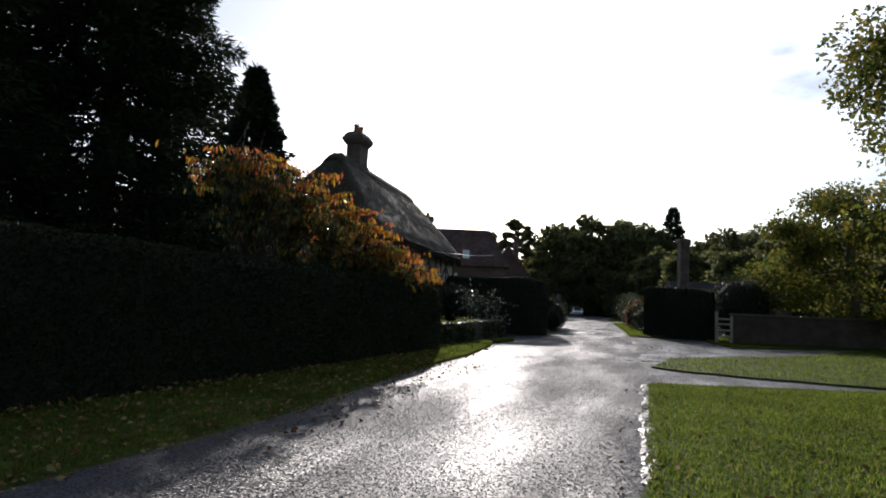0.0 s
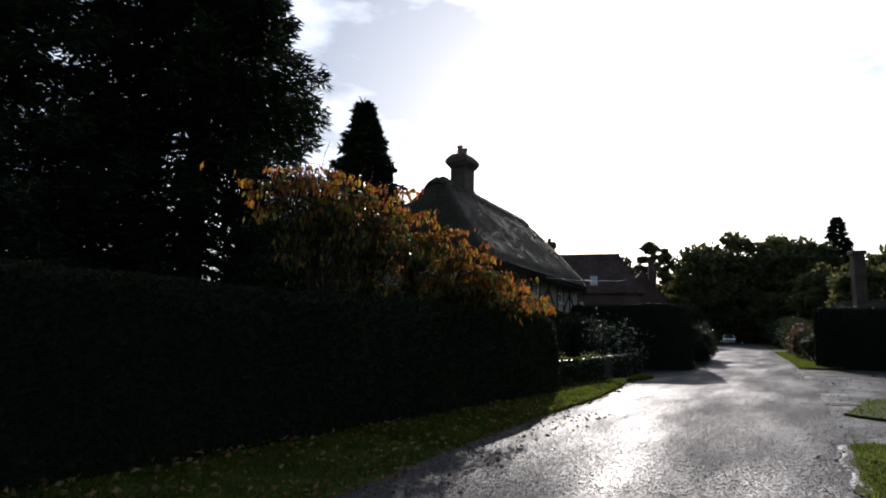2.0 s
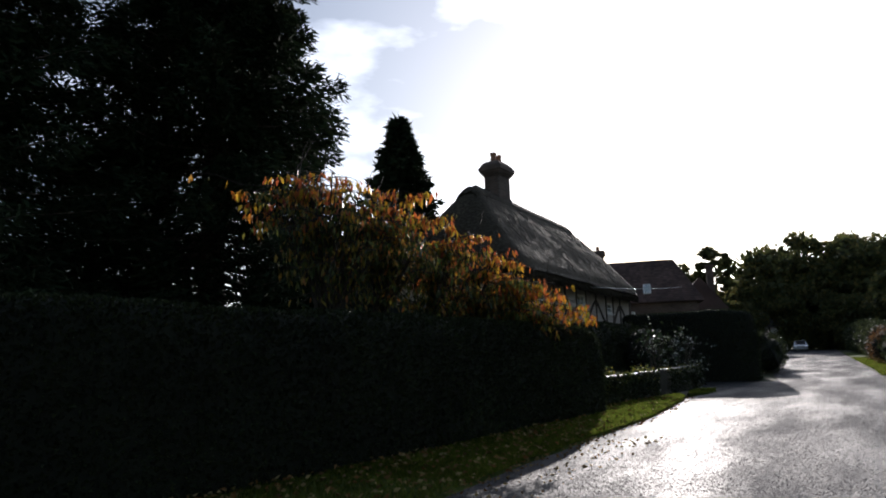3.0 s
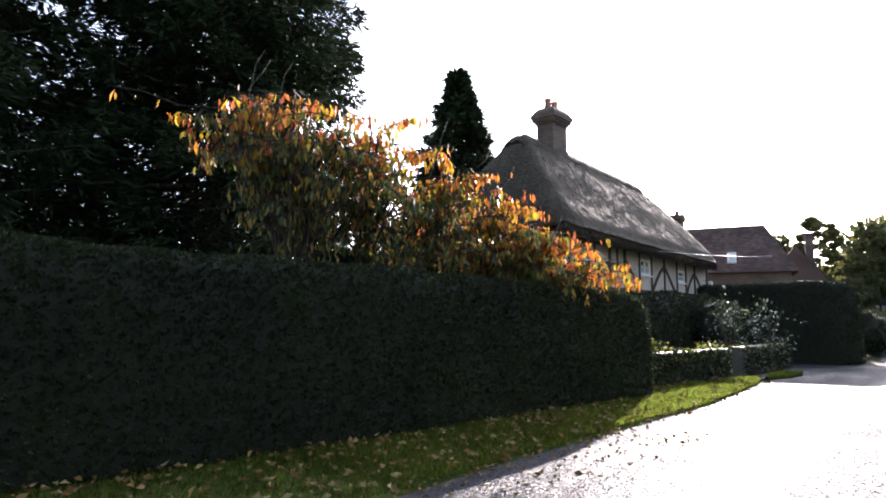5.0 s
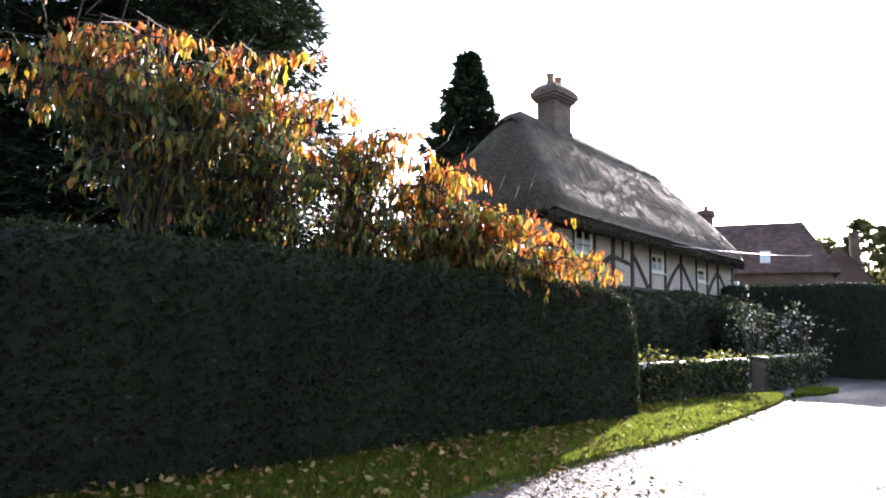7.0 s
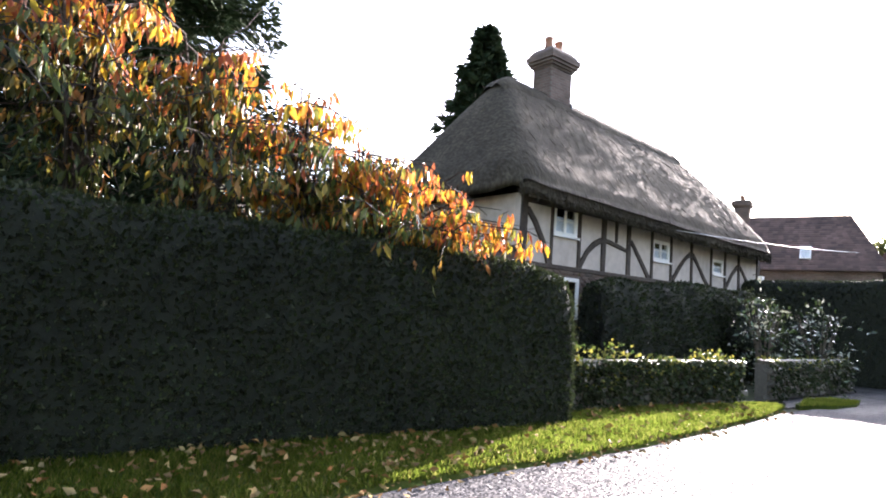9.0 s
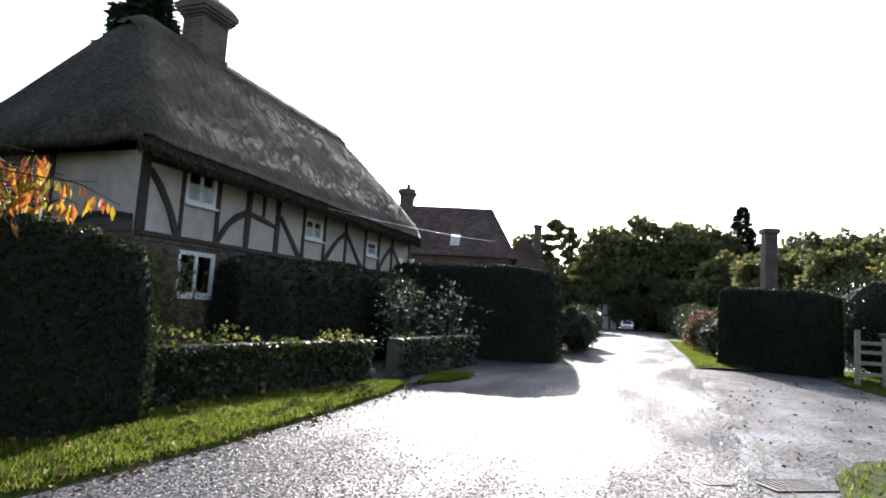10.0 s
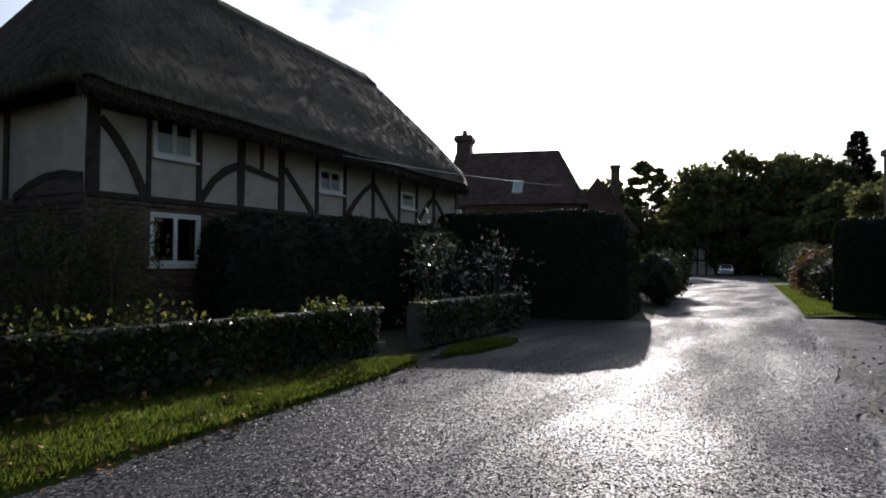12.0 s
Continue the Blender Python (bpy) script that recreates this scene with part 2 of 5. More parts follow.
FALLEN = material("fallen_leaves", [(0.15, 0.10, 0.045), (0.20, 0.095, 0.03), (0.28, 0.22, 0.10), (0.11, 0.065, 0.03)], island=True, rough=0.85, bump=0, stain=0.2, specular=0.08)
# near-black inner body: the shade between the leaves put into colour
CORE_SHADE = material("hedge_core_shade", [(0.004, 0.006, 0.003), (0.009, 0.013, 0.005)], scale=12, rough=0.9, bump=0.8)
YEW_LEAF = material("hedge_leaves", [(0.018, 0.029, 0.012), (0.025, 0.038, 0.015), (0.034, 0.047, 0.019), (0.042, 0.048, 0.021)], island=True, rough=0.4, specular=0.17, bump=0, translucent=0.22, stain=0.5)
IVY_LEAF = material("ivy_leaves", [(0.03, 0.06, 0.015), (0.06, 0.09, 0.02), (0.16, 0.17, 0.04), (0.30, 0.26, 0.05)], island=True, rough=0.35, bump=0, translucent=0.35, stain=0.3)
CONIFER_LEAF = material("conifer_sprays", [(0.015, 0.028, 0.014), (0.024, 0.04, 0.02), (0.038, 0.054, 0.028)], island=True, rough=0.8, specular=0.05, bump=0, translucent=0.1, stain=0.5, stain_scale=0.4)
CHERRY_LEAF = material("cherry_leaves", [(0.12, 0.13, 0.03), (0.36, 0.27, 0.03), (0.54, 0.34, 0.03), (0.56, 0.23, 0.03), (0.52, 0.15, 0.035), (0.44, 0.11, 0.04), (0.22, 0.07, 0.03)],
                       island=True, rough=0.4, bump=0, translucent=0.5, stain=0.45, stain_scale=1.3)
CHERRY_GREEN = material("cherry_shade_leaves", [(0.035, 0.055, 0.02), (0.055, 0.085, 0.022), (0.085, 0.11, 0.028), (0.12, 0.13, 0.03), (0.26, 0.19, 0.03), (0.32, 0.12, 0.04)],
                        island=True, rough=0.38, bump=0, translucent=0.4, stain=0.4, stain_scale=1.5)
TREE_LEAF = material("tree_leaves", [(0.07, 0.085, 0.04), (0.10, 0.125, 0.05), (0.14, 0.15, 0.05), (0.22, 0.18, 0.06)], island=True, rough=0.6, bump=0, translucent=0.5, stain=0.5, stain_scale=0.5)
AUTUMN_LEAF = material("yellowing_leaves", [(0.05, 0.075, 0.015), (0.08, 0.11, 0.02), (0.13, 0.14, 0.025), (0.26, 0.19, 0.03)], island=True, rough=0.7, specular=0.08, bump=0, translucent=0.5, stain=0.4)
SHRUB_LEAF = material("shrub_leaves", [(0.03, 0.042, 0.02), (0.05, 0.068, 0.028), (0.08, 0.09, 0.036)], island=True, rough=0.6, specular=0.2, bump=0, translucent=0.25, stain=0.4)
RUSSET_LEAF = material("russet_leaves", [(0.12, 0.06, 0.03), (0.18, 0.09, 0.04), (0.14, 0.10, 0.04)], island=True, rough=0.6, bump=0, translucent=0.3, stain=0.4)
# the last, near-white colour paints sun glints on some of the leaves
GLOSSY_GLINT_LEAF = material("glossy_leaves_glints", [(0.015, 0.03, 0.01), (0.022, 0.042, 0.014), (0.03, 0.05, 0.018), (0.05, 0.07, 0.03), (0.5, 0.52, 0.44)], island=True, rough=0.16, specular=0.7, bump=0, translucent=0.2, stain=0.2)
BARK = material("bark", [(0.05, 0.04, 0.03), (0.10, 0.08, 0.06), (0.14, 0.12, 0.10)], scale=14, rough=0.9, bump=0.9, stretch=(1, 1, 0.25))
CHERRY_BARK = material("cherry_bark", [(0.022, 0.017, 0.014), (0.04, 0.032, 0.026), (0.065, 0.052, 0.044)], scale=14, rough=0.8, bump=0.7, stretch=(1, 1, 0.25))
THATCH = material("thatch", [(0.04, 0.034, 0.026), (0.07, 0.061, 0.046), (0.115, 0.1, 0.076)], scale=9, rough=0.9, bump=0.6, bump_scale=22, stretch=(4, 1, 0.6),
                  stain=0.5, stain_scale=0.6, bump_dist=0.008, specular=0.1)
STRAW = material("straw_ends", [(0.055, 0.047, 0.035), (0.075, 0.064, 0.048), (0.10, 0.085, 0.063), (0.07, 0.068, 0.042)], island=True, rough=0.9, bump=0, stain=0.4, stain_scale=0.6, specular=0.08)
PLASTER = material("cream_plaster", [(0.43, 0.385, 0.34), (0.49, 0.44, 0.39), (0.54, 0.49, 0.44)], scale=5, rough=0.9, bump=0.25, bump_scale=18, stain=0.22, stain_scale=1.2)
TIMBER = material("dark_timber", [(0.022, 0.016, 0.012), (0.04, 0.03, 0.022), (0.06, 0.045, 0.034)], scale=12, rough=0.75, bump=0.6, stretch=(1, 1, 1), stain=0.3)
BRICK = material("brickwork", [(0.07, 0.05, 0.042), (0.10, 0.07, 0.056), (0.13, 0.1, 0.082), (0.065, 0.054, 0.047)], per_object=True, rough=0.88, bump=0.5, bump_scale=60, stain=0.35, stain_scale=3)
MORTAR = material("mortar", [(0.075, 0.068, 0.056), (0.12, 0.11, 0.09)], scale=20, rough=0.95, bump=0.5, stain=0.3)
FLINT = material("flint_stone", [(0.05, 0.048, 0.042), (0.09, 0.085, 0.07), (0.13, 0.12, 0.10), (0.07, 0.065, 0.055)], per_object=True, rough=0.55, bump=0.5, bump_scale=25, stain=0.3, stain_scale=4)
TILE = material("clay_tiles", [(0.075, 0.05, 0.044), (0.11, 0.07, 0.06), (0.15, 0.095, 0.08)], island=True, rough=0.8, bump=0.4, bump_scale=30, stain=0.4, stain_scale=1.0)
WHITE = material("white_paint", [(0.74, 0.74, 0.72), (0.82, 0.82, 0.80)], scale=8, rough=0.45, bump=0.1, stain=0.1)
DARK = material("dark_interior", [(0.02, 0.02, 0.02), (0.035, 0.03, 0.03)], scale=3, rough=0.9, bump=0)
# pale blue stands in for the sky reflected in the panes
REFLECTION_SHEET = material("curtain", [(0.62, 0.70, 0.84), (0.72, 0.78, 0.88)], scale=6, rough=0.9, bump=0.2, stain=0.2)
LEAD = material("lead_flashing", [(0.30, 0.31, 0.33), (0.42, 0.43, 0.45)], scale=10, rough=0.4, bump=0.2, metallic=0.6, stain=0.2)
POT = material("terracotta", [(0.28, 0.14, 0.09), (0.36, 0.19, 0.13)], scale=10, rough=0.85, bump=0.3)
IRON = material("dark_iron", [(0.05, 0.047, 0.045), (0.10, 0.09, 0.08)], scale=20, rough=0.7, bump=0.4, metallic=0.3)
GREYWOOD = material("weathered_wood", [(0.22, 0.20, 0.17), (0.34, 0.31, 0.27)], scale=14, rough=0.8, bump=0.4, stain=0.3)
CABLE = material("cable_sheath", [(0.45, 0.45, 0.45), (0.55, 0.55, 0.55)], scale=10, rough=0.3, bump=0, stain=0.1)
CAR_PAINT = material("silver_car_paint", [(0.55, 0.56, 0.58), (0.60, 0.61, 0.63)], scale=3, rough=0.25, bump=0, metallic=0.5, stain=0.05)
RUBBER = material("rubber", [(0.02, 0.02, 0.02), (0.03, 0.03, 0.03)], scale=10, rough=0.85, bump=0.2)
BRICKWALL = brick_material("coursed_brick", 1.0)
# the same brick at half brightness: tree shade put into its colour
SHADED_BRICK = brick_material("shaded_brick", 0.5)
LEAD_STONE = material("loose_stones", [(0.12, 0.115, 0.10), (0.22, 0.21, 0.19), (0.32, 0.30, 0.27)], island=True, rough=0.3, bump=0, stain=0.2)
SLATE = material("dark_slates", [(0.045, 0.043, 0.042), (0.07, 0.066, 0.064)], island=True, rough=0.8, bump=0.3, stain=0.3)
GLASS = glass_material()

# ---- building helpers ----


def empty(name, m, label, category, group="", kind=""):
    ob = new(name)
    ob.matrix_world = m
    return tagged(ob, label, category, group, kind)


def from_bm(name, bm, mat, parent=None, label="", smooth=False):
    me = bpy.data.meshes.new(name)
    bm.to_mesh(me)
    bm.free()
    if smooth:
        for p in me.polygons:
            p.use_smooth = True
    me.materials.append(mat)
    ob = new(name, me)
    if parent:
        ob.parent = parent
    return tagged(ob, label)


def part(name, bm, mat, parent, label="", smooth=False):
    return from_bm(name, bm, mat, parent, label, smooth)


def from_arrays(name, verts, faces, mat, parent=None, label="", smooth=False):
    """A mesh from numpy arrays: verts (n, 3), faces (m, k)."""
    me = bpy.data.meshes.new(name)
    verts = np.asarray(verts, dtype=np.float32)
    faces = np.asarray(faces, dtype=np.int32)
    k = faces.shape[1]
    me.vertices.add(len(verts))
    me.vertices.foreach_set("co", verts.ravel())
    me.loops.add(faces.size)
    me.loops.foreach_set("vertex_index", faces.ravel())
    me.polygons.add(len(faces))
    me.polygons.foreach_set("loop_start", np.arange(0, faces.size, k, dtype=np.int32))
    if smooth:
        me.polygons.foreach_set("use_smooth", np.ones(len(faces), dtype=bool))
    me.update(calc_edges=True)
    me.validate()
    me.materials.append(mat)
    ob = new(name, me)
    if parent:
        ob.parent = parent
    return tagged(ob, label)


def box_bm(x0, y0, z0, x1, y1, z1, bevel=0.0, bm=None):
    bm = bm or bmesh.new()
    r = bmesh.ops.create_cube(bm, size=1.0, matrix=Matrix.Translation(((x0 + x1) / 2, (y0 + y1) / 2, (z0 + z1) / 2)) @ Matrix.Diagonal((x1 - x0, y1 - y0, z1 - z0, 1)))
    if bevel:
        edges = list({e for v in r["verts"] for e in v.link_edges})
        bmesh.ops.bevel(bm, geom=edges, offset=bevel, segments=1, affect="EDGES")
    return bm


def beam_bm(points, width, depth, y, bm=None, wobble=0.012):
    """A timber that follows points (x, z) on a wall's face at depth y, proud by depth, hewn a little uneven."""
    bm = bm or bmesh.new()
    rings = []
    pts = [Vector((p[0], 0, p[1])) for p in points]
    for i, p in enumerate(pts):
        d = (pts[min(i + 1, len(pts) - 1)] - pts[max(i - 1, 0)]).normalized()
        n = Vector((-d.z, 0, d.x))
        w = width / 2 + random.uniform(-wobble, wobble)
        rings.append([bm.verts.new((p.x + n.x * s, yy, p.z + n.z * s)) for s, yy in ((-w, y), (-w + 0.012, y - depth), (w - 0.012, y - depth), (w, y))])
    for a, b in zip(rings, rings[1:]):
        for k in range(4):
            bm.faces.new((a[k], a[(k + 1) % 4], b[(k + 1) % 4], b[k]))
    bm.faces.new(rings[0][::-1])
    bm.faces.new(rings[-1])
    bmesh.ops.recalc_face_normals(bm, faces=bm.faces)
    return bm


def tube_bm(points, radii, sides=7, bm=None):
    bm = bm or bmesh.new()
    pts = [Vector(p) for p in points]
    rings = []
    for i, p in enumerate(pts):
        d = (pts[min(i + 1, len(pts) - 1)] - pts[max(i - 1, 0)]).normalized()
        a = d.orthogonal().normalized()
        b = d.cross(a)
        if i:
            a = (rings_a - d * rings_a.dot(d)).normalized()
            b = d.cross(a)
        rings_a = a
        rings.append([bm.verts.new(p + (a * math.cos(2 * math.pi * k / sides) + b * math.sin(2 * math.pi * k / sides)) * radii[i]) for k in range(sides)])
    for r, s in zip(rings, rings[1:]):
        for k in range(sides):
            bm.faces.new((r[k], r[(k + 1) % sides], s[(k + 1) % sides], s[k]))
    bm.faces.new(rings[0][::-1])
    bm.faces.new(rings[-1])
    return bm


rng = np.random.default_rng(7)


def unit(v):
    return v / np.maximum(np.linalg.norm(v, axis=-1, keepdims=True), 1e-9)


def leaves(name, centres, along, size, mat, parent=None, label="", aspect=0.45, spread=0.6, fold=0.15, vary=0.4, simple=False):
    """Leaf blades: each a folded pointed blade of its own, from a stalk point, lying along a direction with some scatter."""
    c = np.asarray(centres, dtype=float)
    n = len(c)
    d = unit(np.asarray(along, dtype=float) + spread * rng.normal(size=(n, 3)))
    side = unit(np.cross(d, rng.normal(size=(n, 3))))
    up = np.cross(side, d)
    s = size * (1 + vary * rng.uniform(-1, 1, size=(n, 1)))
    w = s * aspect * 0.5
    v0 = c
    v1 = c + d * s * 0.45 + side * w + up * s * fold
    v2 = c + d * s
    v3 = c + d * s * 0.45 - side * w + up * s * fold
    v4 = c + d * s * 0.5
    if simple:  # small or far blades: one folded lozenge
        return from_arrays(name, np.stack([v0, v1, v2, v3], axis=1).reshape(-1, 3), np.arange(4 * n).reshape(-1, 4), mat, parent, label)
    verts = np.stack([v0, v1, v2, v3, v4], axis=1).reshape(-1, 3)
    base = np.arange(n)[:, None] * 5
    faces = np.concatenate([base + np.array([0, 1, 2, 4]), base + np.array([0, 4, 2, 3])], axis=1).reshape(-1, 4)
    return from_arrays(name, verts, faces, mat, parent, label)


def blades(name, pos, height, mat, parent=None, label="", width=0.006, lean=0.45):
    pos = np.asarray(pos, dtype=float)
    n = len(pos)
    h = height * rng.uniform(0.45, 1.25, size=(n, 1))
    a = rng.uniform(0, 2 * np.pi, n)
    side = np.stack([np.cos(a), np.sin(a), np.zeros(n)], axis=1) * width * rng.uniform(0.7, 1.4, size=(n, 1))
    tip = pos + np.concatenate([rng.normal(size=(n, 2)) * lean * h, h], axis=1)
    verts = np.stack([pos - side, pos + side, tip], axis=1).reshape(-1, 3)
    return from_arrays(name, verts, np.arange(3 * n).reshape(-1, 3), mat, parent, label)


def lerp_line(line, x, axis=1):
    """The other plan coordinate of a polyline where its y (axis 1) takes the value x."""
    a = np.array(line, dtype=float)
    return np.interp(x, a[:, 1], a[:, 0])


def ribbon(name, left, right, z, mat, cross=8, step=0.5, hump=0.0, rough=0.0, label="", kind="structure", edge_drop=0.0):
    """A strip of ground between two polylines of the plan, walked by y."""
    y0, y1 = max(left[0][1], right[0][1]), min(left[-1][1], right[-1][1])
    ys = np.arange(y0, y1 + step * 0.5, step)
    f = np.linspace(0, 1, cross + 1)
    xl, xr = lerp_line(left, ys), lerp_line(right, ys)
    X = xl[:, None] + (xr - xl)[:, None] * f[None, :]
    Y = np.repeat(ys[:, None], cross + 1, axis=1)
    Z = z + hump * (1 - (2 * f - 1) ** 2)[None, :] + np.zeros_like(X)
    if rough:
        for i in range(len(ys)):
            for j in range(cross + 1):
                Z[i, j] += rough * noise.noise((X[i, j] * 1.7, Y[i, j] * 1.7, 3.3))
                if 0 < j < cross:
                    X[i, j] += 0.05 * noise.noise((X[i, j] * 2, Y[i, j] * 2, 9.1))
    if edge_drop:
        Z[:, 0] -= edge_drop
        Z[:, -1] -= edge_drop
    verts = np.stack([X, Y, Z], axis=-1).reshape(-1, 3)
    idx = np.arange(len(verts)).reshape(len(ys), cross + 1)
    faces = np.stack([idx[:-1, :-1], idx[:-1, 1:], idx[1:, 1:], idx[1:, :-1]], axis=-1).reshape(-1, 4)
    ob = from_arrays(name, verts, faces, mat, None, label, smooth=True)
    return tagged(ob, label, "ground", kind=kind)


def scatter_between(left, right, y0, y1, n, z):
    y = rng.uniform(y0, y1, n)
    f = rng.uniform(0, 1, n)
    x = lerp_line(left, y) * (1 - f) + lerp_line(right, y) * f
    return np.stack([x, y, np.full(n, z)], axis=1)


def scatter_humped(left, right, y0, y1, n, z, hump, rough):
    """Like scatter_between, lying on a humped, uneven ribbon."""
    y = rng.uniform(y0, y1, n)
    f = rng.uniform(0.01, 0.99, n)
    x = lerp_line(left, y) * (1 - f) + lerp_line(right, y) * f
    zz = z + hump * (1 - (2 * f - 1) ** 2)
    zz = zz + np.array([rough * noise.noise((a * 1.7, b * 1.7, 3.3)) for a, b in zip(x, y)]) - 0.004
    return np.stack([x, y, zz], axis=1)


def sheet(name, outline, z, mat, label, kind="structure", drop=0.08):
    """A flat piece of ground with a rounded lip, from its outline in the plan."""
    fine = []
    for i, (x, y) in enumerate(outline):
        x2, y2 = outline[(i + 1) % len(outline)]
        k = max(1, min(60, int(math.hypot(x2 - x, y2 - y) / 0.25)))
        for j in range(k):
            px, py = x + (x2 - x) * j / k, y + (y2 - y) * j / k
            fine.append((px + 0.12 * noise.noise((px * 1.9, py * 1.9, 4.0)) + 0.05 * noise.noise((px * 6, py * 6, 1.0)), py + 0.12 * noise.noise((px * 1.9, py * 1.9, 8.0))))
    outline = fine
    bm = bmesh.new()
    top = [bm.verts.new((x, y, z)) for x, y in outline]
    low = [bm.verts.new((x, y, z - drop)) for x, y in outline]
    bm.faces.new(top)
    for i in range(len(top)):
        j = (i + 1) % len(top)
        bm.faces.new((top[i], low[i], low[j], top[j]))
    bmesh.ops.triangulate(bm, faces=[f for f in bm.faces if len(f.verts) > 4])
    bmesh.ops.recalc_face_normals(bm, faces=bm.faces)
    return tagged(from_bm(name, bm, mat, None, label), label, "ground", kind=kind)


def in_outline(outline, pts):
    o = np.array(outline, dtype=float)
    x, y = pts[:, 0], pts[:, 1]
    inside = np.zeros(len(pts), dtype=bool)
    j = len(o) - 1
    for i in range(len(o)):
        xi, yi, xj, yj = o[i, 0], o[i, 1], o[j, 0], o[j, 1]
        cut = ((yi > y) != (yj > y)) & (x < (xj - xi) * (y - yi) / (yj - yi + 1e-12) + xi)
        inside ^= cut
        j = i
    return inside


def scatter_in(outline, n, z):
    o = np.array(outline, dtype=float)
    p = rng.uniform(o.min(axis=0), o.max(axis=0), size=(n, 2))
    p = p[in_outline(outline, p)]
    return np.concatenate([p, np.full((len(p), 1), z)], axis=1)


def surface_points(ob, n):
    """Points spread evenly over a mesh, with the normals there, in its own space."""
    me = ob.data
    me.calc_loop_triangles()
    tri = np.zeros(len(me.loop_triangles) * 3, dtype=np.int32)
    me.loop_triangles.foreach_get("vertices", tri)
    co = np.zeros(len(me.vertices) * 3, dtype=np.float32)
    me.vertices.foreach_get("co", co)
    p = co.reshape(-1, 3)[tri.reshape(-1, 3)].astype(float)
    cr = np.cross(p[:, 1] - p[:, 0], p[:, 2] - p[:, 0])
    area = np.linalg.norm(cr, axis=1)
    pick = rng.choice(len(area), size=n, p=area / area.sum())
    a, b = rng.uniform(size=(2, n, 1))
    flip = a + b > 1
    a, b = np.where(flip, 1 - a, a), np.where(flip, 1 - b, b)
    q = p[pick]
    return q[:, 0] + a * (q[:, 1] - q[:, 0]) + b * (q[:, 2] - q[:, 0]), unit(cr[pick])


def hedge(name, line, width, heights, label, leaf_mat, per_m2=900, leaf=0.05, lump=0.06, category="hedge", square=5.0, group="", lane=None):
    """A clipped hedge: line is its middle in the plan; a superellipse section, rounded at both ends, with lumps and leaves."""
    pts = np.array(line, dtype=float)
    seg = np.concatenate([[0], np.cumsum(np.linalg.norm(np.diff(pts, axis=0), axis=1))])
    total = seg[-1]
    steps = max(8, int(total / 0.22))
    s = np.linspace(0, total, steps + 1)
    cx, cy = np.interp(s, seg, pts[:, 0]), np.interp(s, seg, pts[:, 1])
    hs = np.interp(s, seg, np.broadcast_to(heights, len(pts)) if np.ndim(heights) == 0 else heights)
    tx, ty = np.gradient(cx), np.gradient(cy)
    ln = np.hypot(tx, ty)
    nx, ny = -ty / ln, tx / ln
    ring = 22
    ang = np.linspace(-0.15, math.pi + 0.15, ring)
    verts = []
    for i in range(steps + 1):
        end = min(s[i], total - s[i])
        k = max(0.05, min(1, end / (width * 0.22))) ** 0.4 if end < width * 0.22 else 1.0
        w, h = width * (0.55 + 0.45 * k), hs[i] * (0.94 + 0.06 * k)
        for a in ang:
            c, d = math.cos(a), math.sin(a)
            px = math.copysign(abs(c) ** (2 / square), c) * w / 2
            pz = max(0.0, math.copysign(abs(d) ** (2 / square), d)) * h
            q = Vector((cx[i] + nx[i] * px, cy[i] + ny[i] * px, pz))
            v = lump * noise.noise(q * 1.3) + lump * 0.6 * noise.noise(q * 3.7)
            q += Vector((nx[i] * c, ny[i] * c, max(0, d))) * v
            q.z = max(-0.05, q.z)
            verts.append(q)
    idx = np.arange(len(verts)).reshape(steps + 1, ring)
    faces = np.stack([idx[:-1, :-1], idx[:-1, 1:], idx[1:, 1:], idx[1:, :-1]], axis=-1).reshape(-1, 4)
    caps = []
    for row in (idx[0], idx[-1][::-1]):
        for k in range(ring // 2 - 1):
            caps.append((row[k], row[k + 1], row[ring - 2 - k], row[ring - 1 - k]))
    thing = empty(name, Matrix.Identity(4), label, category, group)
    # solid body in the painted shade colour, seen through gaps in the leaves
    core = from_arrays("core", np.array([tuple(v) for v in verts]), np.concatenate([faces, np.array(caps)]), CORE_SHADE, thing)
    area = sum(f.area for f in core.data.polygons)
    p, n = surface_points(core, int(area * per_m2))
    keep = width * 0.45
    py_, px_ = np.clip(p[:, 1], cy.min() + keep, cy.max() - keep), np.clip(p[:, 0], cx.min() + keep, cx.max() - keep)
    mid = np.stack([np.interp(py_, cy, cx) if abs(pts[-1, 1] - pts[0, 1]) > abs(pts[-1, 0] - pts[0, 0]) else px_,
                    py_ if abs(pts[-1, 1] - pts[0, 1]) > abs(pts[-1, 0] - pts[0, 0]) else np.interp(px_, cx, cy), np.full(len(p), 0.8)], axis=1)
    n = np.where(((p - mid) * n).sum(axis=1, keepdims=True) < 0, -n, n)
    if lane is not None:  # the side away from the lane stays thin
        seen_side = ((p - mid)[:, :2] @ np.array(lane) > -0.15) | (rng.uniform(size=len(p)) < 0.2)
        p, n = p[seen_side], n[seen_side]
    leaves("foliage", p - n * 0.02, n + np.array([0, 0, 0.4]), leaf, leaf_mat, thing, aspect=0.5, spread=0.8, simple=True)
    return thing


